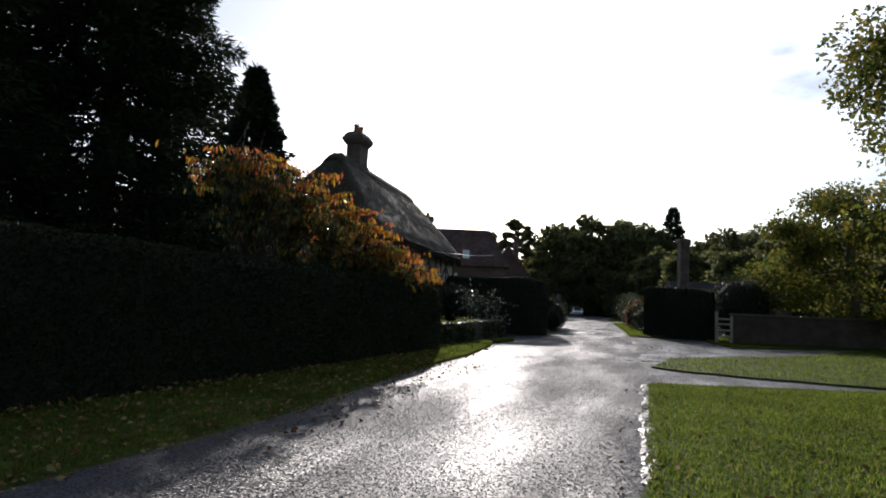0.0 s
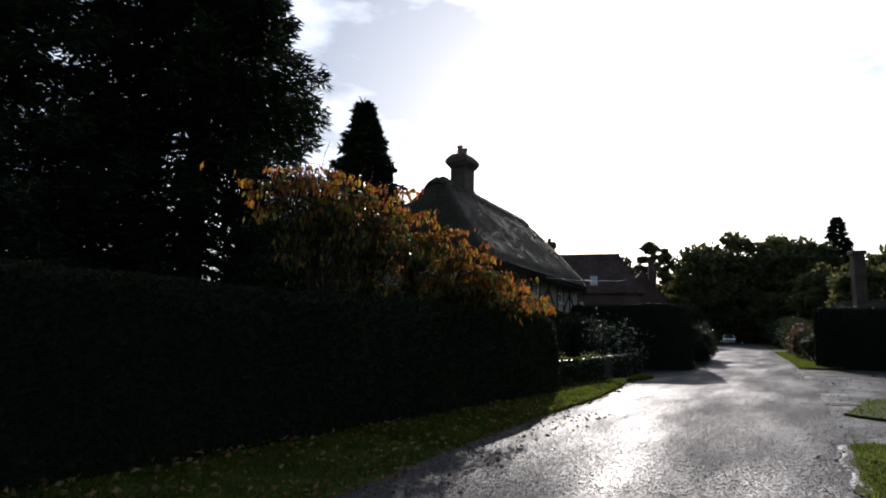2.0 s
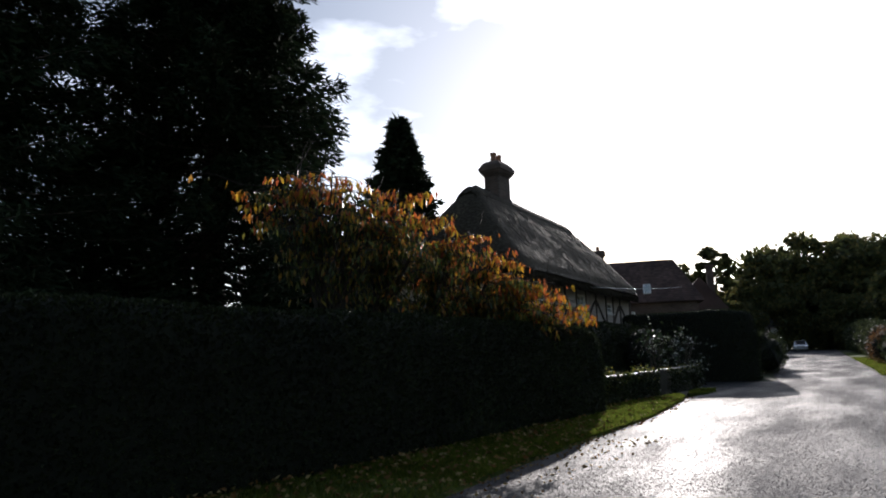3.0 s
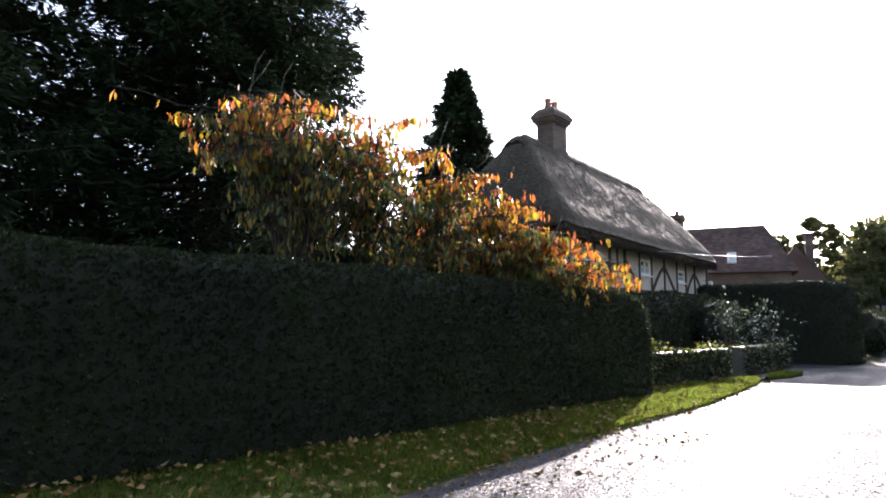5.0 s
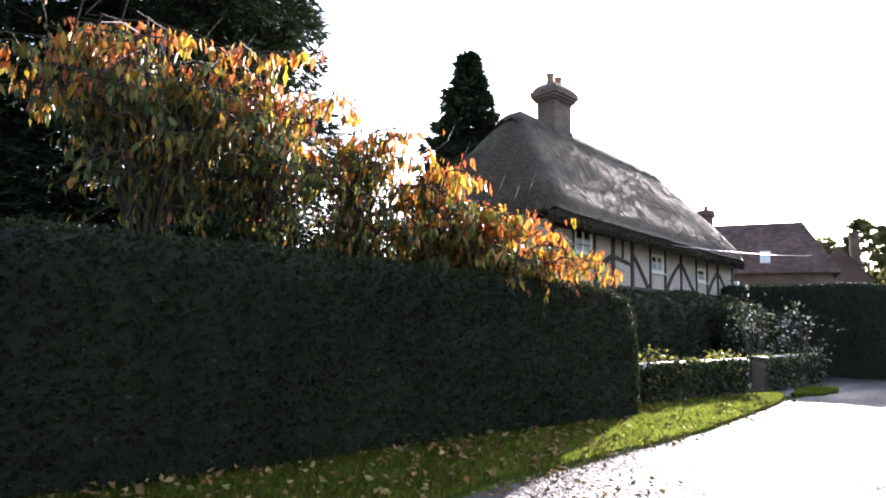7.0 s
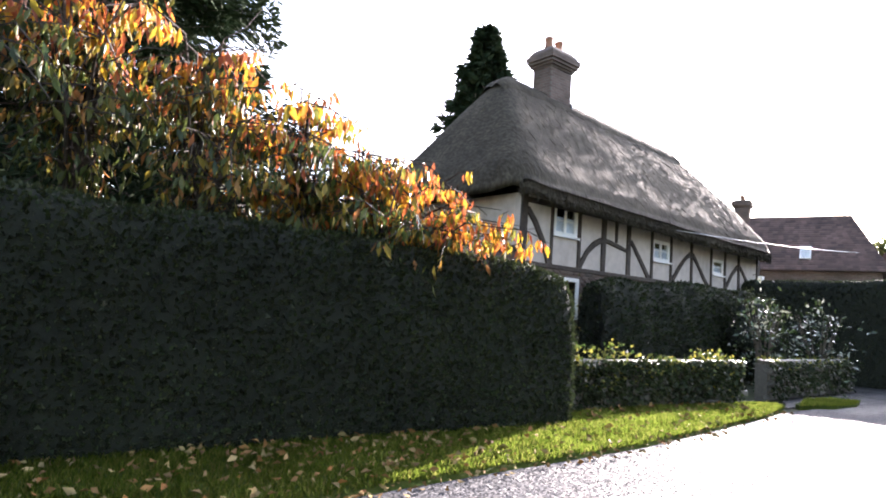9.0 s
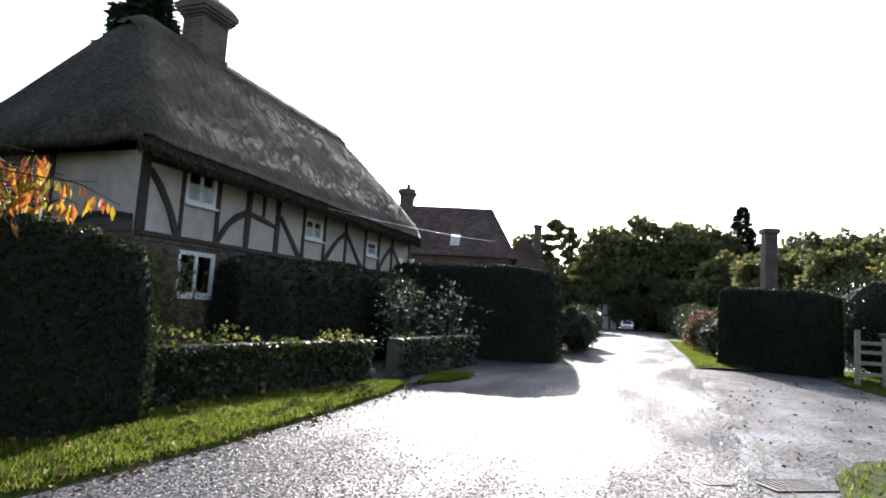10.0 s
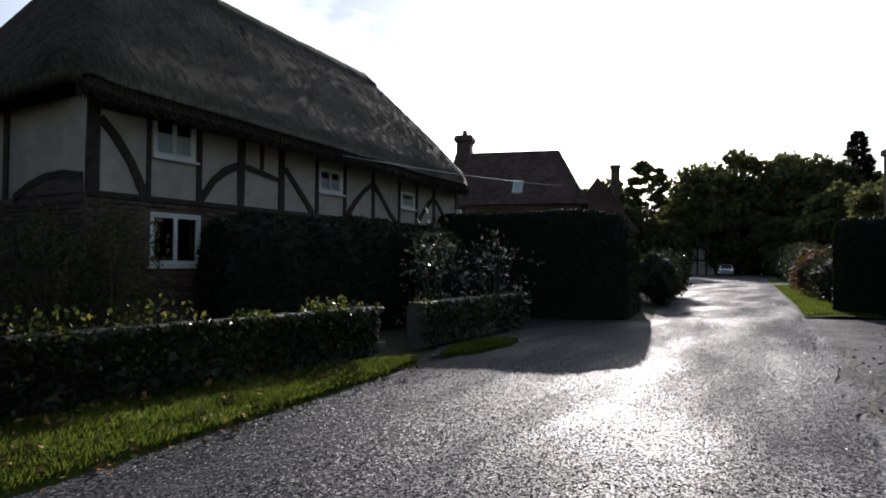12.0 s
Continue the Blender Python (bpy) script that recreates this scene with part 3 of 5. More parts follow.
def bush(name, place, size, label, leaf_mat, count=3000, leaf=0.07, category="shrub", lumps=0.35, group="", loose=0.0, stems=5, solid=True):
    """A free-growing shrub: stems from the ground and leaves massed round a lumpy body."""
    thing = empty(name, pose(*place), label, category, group)
    sx, sy, sz = size
    bm = bmesh.new()
    bmesh.ops.create_icosphere(bm, subdivisions=3, radius=1.0)
    off = Vector((place[0] * 3.1, place[1] * 1.7, 0))
    for v in bm.verts:
        k = 1 + lumps * noise.noise(v.co * 1.6 + off) + lumps * 0.6 * noise.noise(v.co * 4 + off)
        v.co = Vector((v.co.x * sx * k, v.co.y * sy * k, sz * 0.52 + v.co.z * sz * 0.48 * k))
        v.co.z = max(-0.03, v.co.z)
    bmesh.ops.scale(bm, vec=(0.8, 0.8, 0.85), verts=bm.verts)
    core = part("core", bm, CORE_SHADE, thing)
    p, n = surface_points(core, count)
    depth = rng.uniform(0, 1, size=(count, 1)) ** 2
    p = p + n * (0.2 * min(sx, sy) * rng.uniform(-0.2, 1.2, size=(count, 1)) + loose * depth)
    p[:, 2] = np.maximum(p[:, 2], 0.02)
    if not solid:
        p[:, :2] *= rng.uniform(0.25, 1.1, size=(count, 1))
        bpy.data.objects.remove(core)
    leaves("foliage", p, n + np.array([0, 0, 0.3]), leaf, leaf_mat, thing, spread=0.9)
    for k in range(stems):
        a = 2 * math.pi * k / stems + random.random()
        sb = tube_bm([(0.08 * math.cos(a), 0.08 * math.sin(a), -0.02), (sx * 0.3 * math.cos(a), sy * 0.3 * math.sin(a), sz * 0.4), (sx * 0.75 * math.cos(a), sy * 0.75 * math.sin(a), sz * 0.85)],
                (0.03, 0.02, 0.006), 5)
        part("stem", sb, BARK, thing)
    return thing


def conifer(name, place, height, radius, label, branches=110, sprays=130, spray=0.32, start=0.08, droop=0.25, shape=0.8, group="", aspect=0.28, mat=None):
    """A conifer: a tapered trunk, whorled boughs that sag and lift at the tips, and flat sprays along each bough."""
    thing = empty(name, pose(*place), label, "tree", group)
    bm = tube_bm([(0, 0, -0.1), (0.05, 0, height * 0.3), (0, 0.05, height * 0.7), (0, 0, height * 0.99)], (height * 0.022, height * 0.017, height * 0.008, 0.02), 9)
    part("trunk", bm, BARK, thing)
    bb = bmesh.new()
    pts, dirs = [], []
    for i in range(branches):
        f = start + (1 - start) * ((i + random.random()) / branches) ** 0.9
        z = height * f
        reach = radius * (1 - f) ** shape * random.uniform(0.65, 1.12) + 0.12
        a = i * 2.39996 + random.uniform(-0.3, 0.3)
        out = np.array([math.cos(a), math.sin(a), 0.0])
        k = np.array([0, 0.3, 0.6, 0.85, 1.0])
        sag = -droop * reach * (k ** 1.2) + droop * 1.05 * reach * np.maximum(0, k - 0.55) * 1.1
        line = np.array([0, 0, z]) + out * (k * reach)[:, None] + np.stack([np.zeros(5), np.zeros(5), sag], axis=1)
        tube_bm([tuple(q) for q in line], (0.03 + reach * 0.012, 0.025 + reach * 0.008, 0.02, 0.012, 0.004), 4, bb)
        n = int(sprays * (0.25 + reach / radius))
        t = rng.uniform(0.12, 1.0, n) ** 0.7
        c = np.stack([np.interp(t, k, line[:, j]) for j in range(3)], axis=1)
        side = np.cross(out, [0, 0, 1])
        off = rng.normal(size=n) * 0.16 * reach * (1.15 - t)
        c = c + side * off[:, None] + np.stack([np.zeros(n), np.zeros(n), rng.normal(size=n) * 0.05 * reach - 0.05], axis=1)
        pts.append(c)
        dirs.append(out * 0.7 + side * np.sign(off)[:, None] * 0.5 + np.array([0, 0, -0.25]))
    part("branch", bb, BARK, thing)
    leaves("foliage", np.concatenate(pts), np.concatenate(dirs), spray, mat or CONIFER_LEAF, thing, aspect=aspect, spread=0.35, fold=0.05, simple=True)
    return thing


def broadleaf(name, place, height, radius, label, leaf_mat, count=6000, leaf=0.16, clumps=40, trunk=0.28, bottom=0.25, group="", limbs=9, squash=0.8):
    """A broadleaved tree: a forked tapered trunk, limbs into the crown, and leaves in clumps with gaps between."""
    thing = empty(name, pose(*place), label, "tree", group)
    bm = bmesh.new()
    zc = height * (bottom + (1 - bottom) / 2)
    tube_bm([(0, 0, -0.1), (0.1, 0.05, height * 0.25), (0, 0.1, height * 0.55), (0.1, 0, height * 0.85)], (trunk, trunk * 0.75, trunk * 0.45, trunk * 0.1), 9, bm)
    part("trunk", bm, BARK, thing)
    lb = bmesh.new()
    cen = []
    for i in range(clumps):
        d = Vector((random.gauss(0, 1), random.gauss(0, 1), random.gauss(0, 1))).normalized()
        r = random.uniform(0.45, 1.0) ** 0.5
        q = Vector((d.x * radius * r, d.y * radius * r, zc + d.z * r * height * (1 - bottom) / 2 * 0.95))
        q.z += 0.12 * height * noise.noise(q * 0.3)
        cen.append(q)
        if i < limbs:
            z0 = height * random.uniform(0.2, 0.5)
            tube_bm([(0, 0, z0), (q.x * 0.45, q.y * 0.45, z0 + (q.z - z0) * 0.6), tuple(q)], (trunk * 0.35, trunk * 0.2, 0.02), 5, lb)
    part("limb", lb, BARK, thing)
    cen = np.array([tuple(q) for q in cen])
    pick = rng.integers(0, clumps, count)
    spread = radius * rng.uniform(0.13, 0.30, clumps)[pick]
    d = rng.normal(size=(count, 3))
    p = cen[pick] + unit(d) * (rng.uniform(0, 1, (count, 1)) ** 0.45) * spread[:, None] * np.array([1.25, 1.25, squash])
    leaves("crown", p, unit(d) + np.array([0, 0, -0.4]), leaf, leaf_mat, thing, aspect=0.6, spread=0.8, simple=leaf > 0.12)
    return thing


# ---- ground, road and verges ----
LEFT_EDGE = [(-9.5, -25), (-6.3, -5), (-4.6, 0.5), (-3.13, 4.63), (-1.92, 7.92), (-0.87, 12.1), (0.3, 16), (0.99, 18.2), (1.6, 21), (2.05, 23.3), (2.95, 25.8), (3.7, 27.7), (6.0, 31.6),
             (6.5, 35), (8.2, 45), (12.2, 70), (18.5, 104), (22, 120)]
RIGHT_EDGE = [(-6.5, -25), (-0.95, -4), (0.25, 0), (1.83, 5.12), (4.31, 12.76), (7.25, 22.9), (10.2, 33.8), (15.2, 54), (22, 82), (32, 123)]
worn = []
for y in np.arange(13.2, 33.5, 0.25):
    worn.append((float(np.interp(y, (12.76, 22.9, 33.8), (4.31, 7.25, 10.2))) + 0.22 * noise.noise((y * 0.5, 2.0, 0)) + 0.12 * noise.noise((y * 1.9, 7.0, 0)), float(y)))
RIGHT_EDGE = RIGHT_EDGE[:5] + worn + RIGHT_EDGE[6:]
ground_bm = bmesh.new()
bmesh.ops.create_grid(ground_bm, x_segments=60, y_segments=60, size=600)
for v in ground_bm.verts:
    v.co.z = -0.06
tagged(from_bm("ground", ground_bm, SOIL), "dark damp earth and rough grass", "ground", kind="structure")
ribbon("road", LEFT_EDGE, RIGHT_EDGE, 0.0, ASPHALT, cross=18, step=0.25, hump=0.02, rough=0.006, label="wet tarmac village lane shining in low sun")
gutter_y = np.arange(-3.5, 12.6, 0.15)
gutter_x = lerp_line(RIGHT_EDGE, gutter_y)
GUTTER_R = [(float(x) + 0.06, float(y)) for x, y in zip(gutter_x, gutter_y)]
GUTTER_L = [(float(x) - 0.16 - 0.16 * max(-0.6, noise.noise((y * 1.1, 3.0, 0))) - 0.06 * noise.noise((y * 5, 9.0, 0)), float(y)) for x, y in zip(gutter_x, gutter_y)]
ribbon("gutter", GUTTER_L, GUTTER_R, 0.012, GRIT, cross=5, step=0.15, hump=0.008, rough=0.012, label="strip of wet grit and loose stones at the road edge", edge_drop=0.01)
DRIVE_OUT = [(4.2, 12.5), (6.3, 13.2), (9.4, 13.0), (32, 10), (40, 44), (22, 37), (12, 36.2), (10.0, 34.0), (7.0, 23)]
sheet("drive", DRIVE_OUT, -0.02, DRIVE, "wet gravelly tarmac drive with worn edges", drop=0.03)
SIDE_DRIVE = [(2.0, 24.2), (2.9, 25.6), (3.9, 27.9), (5.9, 31.5), (3.2, 31.5), (1.0, 34), (-0.5, 34), (1.7, 27)]
sheet("side_drive", SIDE_DRIVE, -0.025, DRIVE, "dark shaded gravel drive between garden wall and hedge", drop=0.02)

VERGE_IN = [(-14.0, -25), (-10.6, -5), (-8.3, 0.5), (-6.6, 4.6), (-5.2, 7.9), (-3.4, 12.1), (-1.65, 16), (-0.95, 18.2), (0.1, 21), (1.3, 22.9), (1.75, 23.6)]
VERGE_OUT = LEFT_EDGE[:9] + [(1.88, 22.4), (2.0, 23.6)]
verge = ribbon("verge", VERGE_IN, VERGE_OUT, 0.035, TURF, cross=10, step=0.25, hump=0.05, rough=0.03, label="grass verge along the lane littered with leaves", edge_drop=0.05)
g = np.concatenate([scatter_humped(VERGE_IN, VERGE_OUT, 4, 23.5, 52000, 0.035, 0.05, 0.03), scatter_humped(VERGE_IN, VERGE_OUT, 11, 23.5, 60000, 0.035, 0.05, 0.03)])
tagged(blades("grass", g, 0.06, BLADE, width=0.007), "short green grass of the verge", "grass", kind="stuff")
VERGE2 = [(2.2, 24.1), (2.75, 24.7), (3.05, 25.6), (3.15, 26.3), (2.6, 26.2), (2.2, 25.2)]
sheet("verge_patch", VERGE2, 0.05, TURF, "small patch of sunlit grass beside the drive")
tagged(blades("grass", scatter_in(VERGE2, 7000, 0.05), 0.06, BLADE), "short grass on the small patch", "grass", kind="stuff")
LAWN = [(-6.6, -25), (-1.05, -4), (0.13, 0), (1.68, 5.1), (4.16, 12.5), (4.45, 12.75), (6.5, 12.55), (9.2, 12.75), (30, 9.5), (30, -25)]
sheet("lawn", LAWN, 0.022, TURF, "mown green bordering the lane")
near = [(0.2, 0), (1.72, 5.1), (4.2, 12.5), (4.6, 12.75), (6.5, 12.55), (9.2, 12.75), (13, 12.2), (11, 4), (4, 1)]
tagged(blades("grass", scatter_in(near, 190000, 0.022), 0.05, BLADE, width=0.007), "short mown grass of the green", "grass", kind="stuff")
ISLAND = [(5.6, 16.4), (6.0, 15.7), (7.5, 14.6), (9.6, 13.6), (14, 12.9), (32, 11), (36, 40), (22.4, 31), (12.9, 22.6), (8.6, 20.2), (7.5, 19.6), (6.9, 18.9), (6.2, 17.4)]
sheet("island", ISLAND, 0.03, TURF, "grass island between two tracks")
tagged(blades("grass", scatter_in(ISLAND, 110000, 0.03), 0.07, BLADE, width=0.012), "grass of the island", "grass", kind="stuff")
WALL_GRASS = [(12.6, 27.0), (13.7, 27.2), (24, 30.8), (23.4, 31.6), (17.1, 36.8), (14.6, 34.6), (13.4, 31)]
sheet("wall_grass", WALL_GRASS, 0.04, TURF, "strip of grass at the foot of the brick wall")
tagged(blades("grass", scatter_in(WALL_GRASS, 26000, 0.04), 0.07, BLADE, width=0.014), "grass at the foot of the wall", "grass", kind="stuff")
STRIP_IN = [(11.9, 35.2), (13.3, 40), (17.0, 54), (23.6, 82)]
STRIP_OUT = [(10.3, 33.9), (11.9, 40), (15.25, 54), (22, 82)]
ribbon("strip", [(10.2, 33.7)] + STRIP_OUT[1:], [(12.4, 33.7)] + STRIP_IN[1:], 0.012, TURF, cross=6, step=0.5, hump=0.05, rough=0.015, label="narrow sunlit grass strip along the lane")
tagged(blades("grass", scatter_between(STRIP_OUT, [(12.2, 33.9)] + STRIP_IN[1:], 34, 60, 34000, 0.035), 0.09, BLADE, width=0.018), "grass of the strip", "grass", kind="stuff")

# ---- hedges ----
hedge("hedge", [(-9.9, -2), (-7.6, 3.2), (-5.6, 7.0), (-3.5, 11.8), (-2.1, 15.1), (-0.7, 18.3), (-0.48, 18.87)], 1.25, [2.3, 2.25, 2.2, 2.12, 2.06, 1.98, 1.86],
      "tall clipped dark green hedge beside the verge", YEW_LEAF, per_m2=1900, leaf=0.058, square=6, lane=(0.92, -0.38))
hedge("hedge", [(0.2, 32.4), (2.9, 32.0), (4.35, 32.0), (4.95, 32.4), (5.3, 34.5), (5.55, 36.8)], 1.2, [2.84, 2.86, 2.88, 2.82, 2.45, 2.1], "tall square-cut dark hedge at the drive", YEW_LEAF, per_m2=520, leaf=0.07)
hedge("hedge", [(11.9, 35.9), (13.2, 34.7), (14.6, 33.4)], 1.4, [2.85, 2.8, 2.7], "tall square-cut hedge behind the grass strip", YEW_LEAF, per_m2=420, leaf=0.08)

# ---- thatched cottage ----
COT = pose(-2.69, 22.4, 0, 0, 0, 73.11)
L, D = 11.3, 4.6  # length of the front, depth
cottage = empty("cottage", COT, "timber-framed cream cottage under a thick thatched roof", "house")
UP0, UP1 = 2.42, 3.85


def wall_with_openings(name, x0, x1, z0, z1, y0, y1, holes, mat, parent):
    """A wall along x between the depths y0 and y1, with real openings (x0, x1, z0, z1) through it."""
    xs = sorted({x0, x1, *[h[0] for h in holes], *[h[1] for h in holes]})
    zs = sorted({z0, z1, *[h[2] for h in holes], *[h[3] for h in holes]})
    bm = bmesh.new()
    for a, b in zip(xs, xs[1:]):
        for c, d in zip(zs, zs[1:]):
            if not any(h[0] <= a and b <= h[1] and h[2] <= c and d <= h[3] for h in holes):
                box_bm(a, y0, c, b, y1, d, bm=bm)
    bmesh.ops.remove_doubles(bm, verts=bm.verts, dist=0.0005)
    seen = {}
    for f in list(bm.faces):
        key = tuple(round(q, 3) for q in f.calc_center_median())
        if key in seen:
            bm.faces.remove(f)
            if seen[key].is_valid:
                bm.faces.remove(seen[key])
        else:
            seen[key] = f
    return part(name, bm, mat, parent)


UPPER_WINDOWS = [(1.08, 1.88, 3.12, 3.78), (5.02, 5.82, 2.95, 3.48), (8.2, 8.85, 2.85, 3.3)]
LOWER_WINDOWS = [(1.02, 1.98, 1.36, 2.22)]
wall_with_openings("upper_wall", 0.0, L, UP0, UP1, 0.0, 0.16, UPPER_WINDOWS, PLASTER, cottage)
wall_with_openings("lower_wall", 0.0, L, -0.05, UP0 - 0.004, -0.04, 0.26, LOWER_WINDOWS, BRICKWALL, cottage)
part("end_wall", box_bm(0.0, 0.165, UP0, 0.16, D, UP1), PLASTER, cottage)
part("lower_end_wall", box_bm(0.0, 0.265, -0.05, 0.26, D, UP0 - 0.004), BRICKWALL, cottage)
part("end_wall", box_bm(L - 0.2, 0.265, -0.05, L, D, UP1), PLASTER, cottage)
part("back_wall", box_bm(0.27, D - 0.2, -0.05, L - 0.21, D - 0.004, UP1), PLASTER, cottage)
part("room_floor", box_bm(0.28, 0.28, 2.30, L - 0.21, D - 0.21, 2.40), DARK, cottage)

# timbers on the front, in metres along it and up it
BEAMS = [([(0.1, UP0), (0.1, 3.1), (0.11, UP1)], 0.20), ([(0.2, 3.55), (0.45, 3.3), (0.7, 2.95), (0.95, 2.45)], 0.15), ([(1.0, UP0), (1.0, UP1)], 0.09), ([(1.95, UP0), (1.95, UP1)], 0.10),
         ([(1.98, 2.48), (2.25, 2.85), (2.5, 3.05), (2.78, 3.18)], 0.14), ([(2.87, UP0), (2.87, 3.1), (2.88, UP1)], 0.16), ([(2.95, 3.2), (3.4, 3.13), (3.82, 3.05)], 0.10),
         ([(3.38, 3.2), (3.38, 3.7)], 0.08), ([(3.9, UP0), (3.9, UP1)], 0.16), ([(4.0, 3.3), (4.3, 3.0), (4.6, 2.7), (4.82, 2.46)], 0.13), ([(4.95, UP0), (4.95, UP1)], 0.09),
         ([(5.89, UP0), (5.89, UP1)], 0.09), ([(5.98, 2.5), (6.3, 2.85), (6.6, 3.12), (6.88, 3.28)], 0.13), ([(6.97, UP0), (6.97, UP1)], 0.11),
         ([(7.04, 3.28), (7.35, 3.0), (7.65, 2.7), (7.95, 2.46)], 0.13), ([(8.1, UP0), (8.1, UP1)], 0.10), ([(8.95, UP0), (8.95, UP1)], 0.10),
         ([(9.02, 2.5), (9.35, 2.9), (9.75, 3.2)], 0.13), ([(9.85, UP0), (9.85, UP1)], 0.12), ([(9.95, 3.2), (10.4, 2.8), (10.7, 2.48)], 0.13), ([(L - 0.1, UP0), (L - 0.1, UP1)], 0.2),
         ([(0.21, 3.74), (3, 3.75), (6, 3.73), (L - 0.2, 3.74)], 0.12)]
for pts, w in BEAMS:
    part("timber", beam_bm(pts, w, 0.035, 0.0), TIMBER, cottage)
part("sill_beam", box_bm(0, -0.085, UP0 - 0.06, L, -0.044, UP0 + 0.04, 0.012), TIMBER, cottage, "dark weathered sill beam")
# timbers on the end that faces the lane's start
for y0, y1 in ((2.1, 2.25), (3.6, 3.75)):
    part("timber", box_bm(-0.034, y0, UP0, -0.001, y1, UP1, 0.008), TIMBER, cottage)
arch = bmesh.new()
rings = []
for y, z in ((0.05, 2.66), (0.5, 2.72), (1.0, 2.70), (1.5, 2.58), (1.9, 2.42)):
    rings.append([arch.verts.new((-0.001, y, z - 0.06)), arch.verts.new((-0.04, y, z - 0.06)), arch.verts.new((-0.04, y, z + 0.06)), arch.verts.new((-0.001, y, z + 0.06))])
for a, b in zip(rings, rings[1:]):
    for k in range(4):
        arch.faces.new((a[k], a[(k + 1) % 4], b[(k + 1) % 4], b[k]))
arch.faces.new(rings[0])
arch.faces.new(rings[-1][::-1])
part("timber", arch, TIMBER, cottage, "curved timber on the end wall")
# brick infill under the curved timber
infill = bmesh.new()
ring = [(0.03, UP0 + 0.004), (0.03, 2.60), (0.5, 2.66), (1.0, 2.64), (1.5, 2.52), (1.72, UP0 + 0.004)]
outer, inner = [[infill.verts.new((x, y, z)) for y, z in ring] for x in (-0.028, -0.002)]
infill.faces.new(outer)
infill.faces.new(inner[::-1])
for k in range(len(ring)):
    infill.faces.new((outer[k], inner[k], inner[(k + 1) % len(ring)], outer[(k + 1) % len(ring)]))
part("brick_infill", infill, BRICKWALL, cottage, "dark brick infill under the curved timber")


def casement(parent, x0, x1, z0, z1, y, lights=2, bars=1, curtain=False):
    """A painted casement: outer frame, leaves with glazing bars, panes and a sill."""
    win = new("window")
    win.parent = parent
    f = 0.048
    fb = bmesh.new()
    for a, b, c, d in ((x0, x1, z0, z0 + f), (x0, x1, z1 - f, z1), (x0, x0 + f, z0 + f, z1 - f), (x1 - f, x1, z0 + f, z1 - f)):
        box_bm(a, y - 0.03, c, b, y + 0.05, d, 0.006, fb)
    part("window_frame", fb, WHITE, win)
    wl_ = (x1 - x0 - 2 * f) / lights
    for i in range(lights):
        a = x0 + f + i * wl_
        lb = bmesh.new()
        s = 0.035
        for p, q, r, t in ((a, a + wl_, z0 + f, z0 + f + s), (a, a + wl_, z1 - f - s, z1 - f), (a, a + s, z0 + f + s, z1 - f - s), (a + wl_ - s, a + wl_, z0 + f + s, z1 - f - s)):
            box_bm(p + 0.002, y - 0.018, r, q - 0.002, y + 0.03, t, 0.004, lb)
        for k in range(bars):
            zz = z0 + f + (z1 - z0 - 2 * f) * (k + 1) / (bars + 1)
            box_bm(a + s, y - 0.008, zz - 0.01, a + wl_ - s, y + 0.02, zz + 0.01, bm=lb)
        part("sash", lb, WHITE, win)
        pane = part("pane", box_bm(a + s, y + 0.004, z0 + f + s, a + wl_ - s, y + 0.010, z1 - f - s), GLASS, win)
        pane.visible_shadow = False
    part("window_sill", box_bm(x0 - 0.04, y - 0.09, z0 - 0.045, x1 + 0.04, y + 0.02, z0 - 0.002, 0.008), WHITE, win)
    if curtain:
        # rippled pale sheet added behind the glass, coloured as the reflected sky
        cb = bmesh.new()
        for a, b in ((x0 + 0.03, x1 - 0.03),):
            n = 30
            row = [[cb.verts.new((a + (b - a) * i / n, y + 0.05 + 0.010 * math.sin(i * 1.9), z)) for z in (z0 + 0.02, z0 + 0.62 * (z1 - z0))] for i in range(n + 1)]
            for p, q in zip(row, row[1:]):
                cb.faces.new((p[0], q[0], q[1], p[1]))
        part("curtain", cb, REFLECTION_SHEET, win)
    return win


for i, (x0, x1, z0, z1) in enumerate(UPPER_WINDOWS):
    casement(cottage, x0, x1, z0, z1, 0.02, 2 if i < 2 else 1, 1, True)
for x0, x1, z0, z1 in LOWER_WINDOWS:
    casement(cottage, x0, x1, z0, z1, -0.01, 2, 0)


# thatch: a steep hipped mound with thick rounded eaves
def soft_min(a, b, k):
    h = max(0.0, min(1.0, 0.5 + 0.5 * (b - a) / k))
    return b * (1 - h) + a * h - k * h * (1 - h)


def thatch_height(u, v, over, rl, rr, rz, ez):
    """Height of the thatch over the plan; u along the front, v into the house. The hips are rounded into the slopes."""
    half = D / 2 + over
    dv = max(0.0, min(1.0, (math.hypot(v - D / 2, 0.22) - 0.22) / (half - 0.22)))
    side = rz - (rz - ez) * dv ** 1.02
    left = rz - (rz - ez) * (rl - u) / (rl + over)
    right = rz - (rz - ez) * (u - rr) / (L + over - rr)
    side = soft_min(side, left, 0.55)
    side = soft_min(side, right, 0.45)
    return side


def round_corner(u, v, over, r=1.1):
    """Draws the corners of the eaves in to a curve."""
    for cu, su in ((-over + r, -1), (L + over - r, 1)):
        for cv, sv in ((-over + r, -1), (D + over - r, 1)):
            du, dv = (u - cu) * su, (v - cv) * sv
            if du > 0 and dv > 0:
                far = math.hypot(du, dv)
                k = max(du, dv) / far
                return cu + su * du * k, cv + sv * dv * k
    return u, v


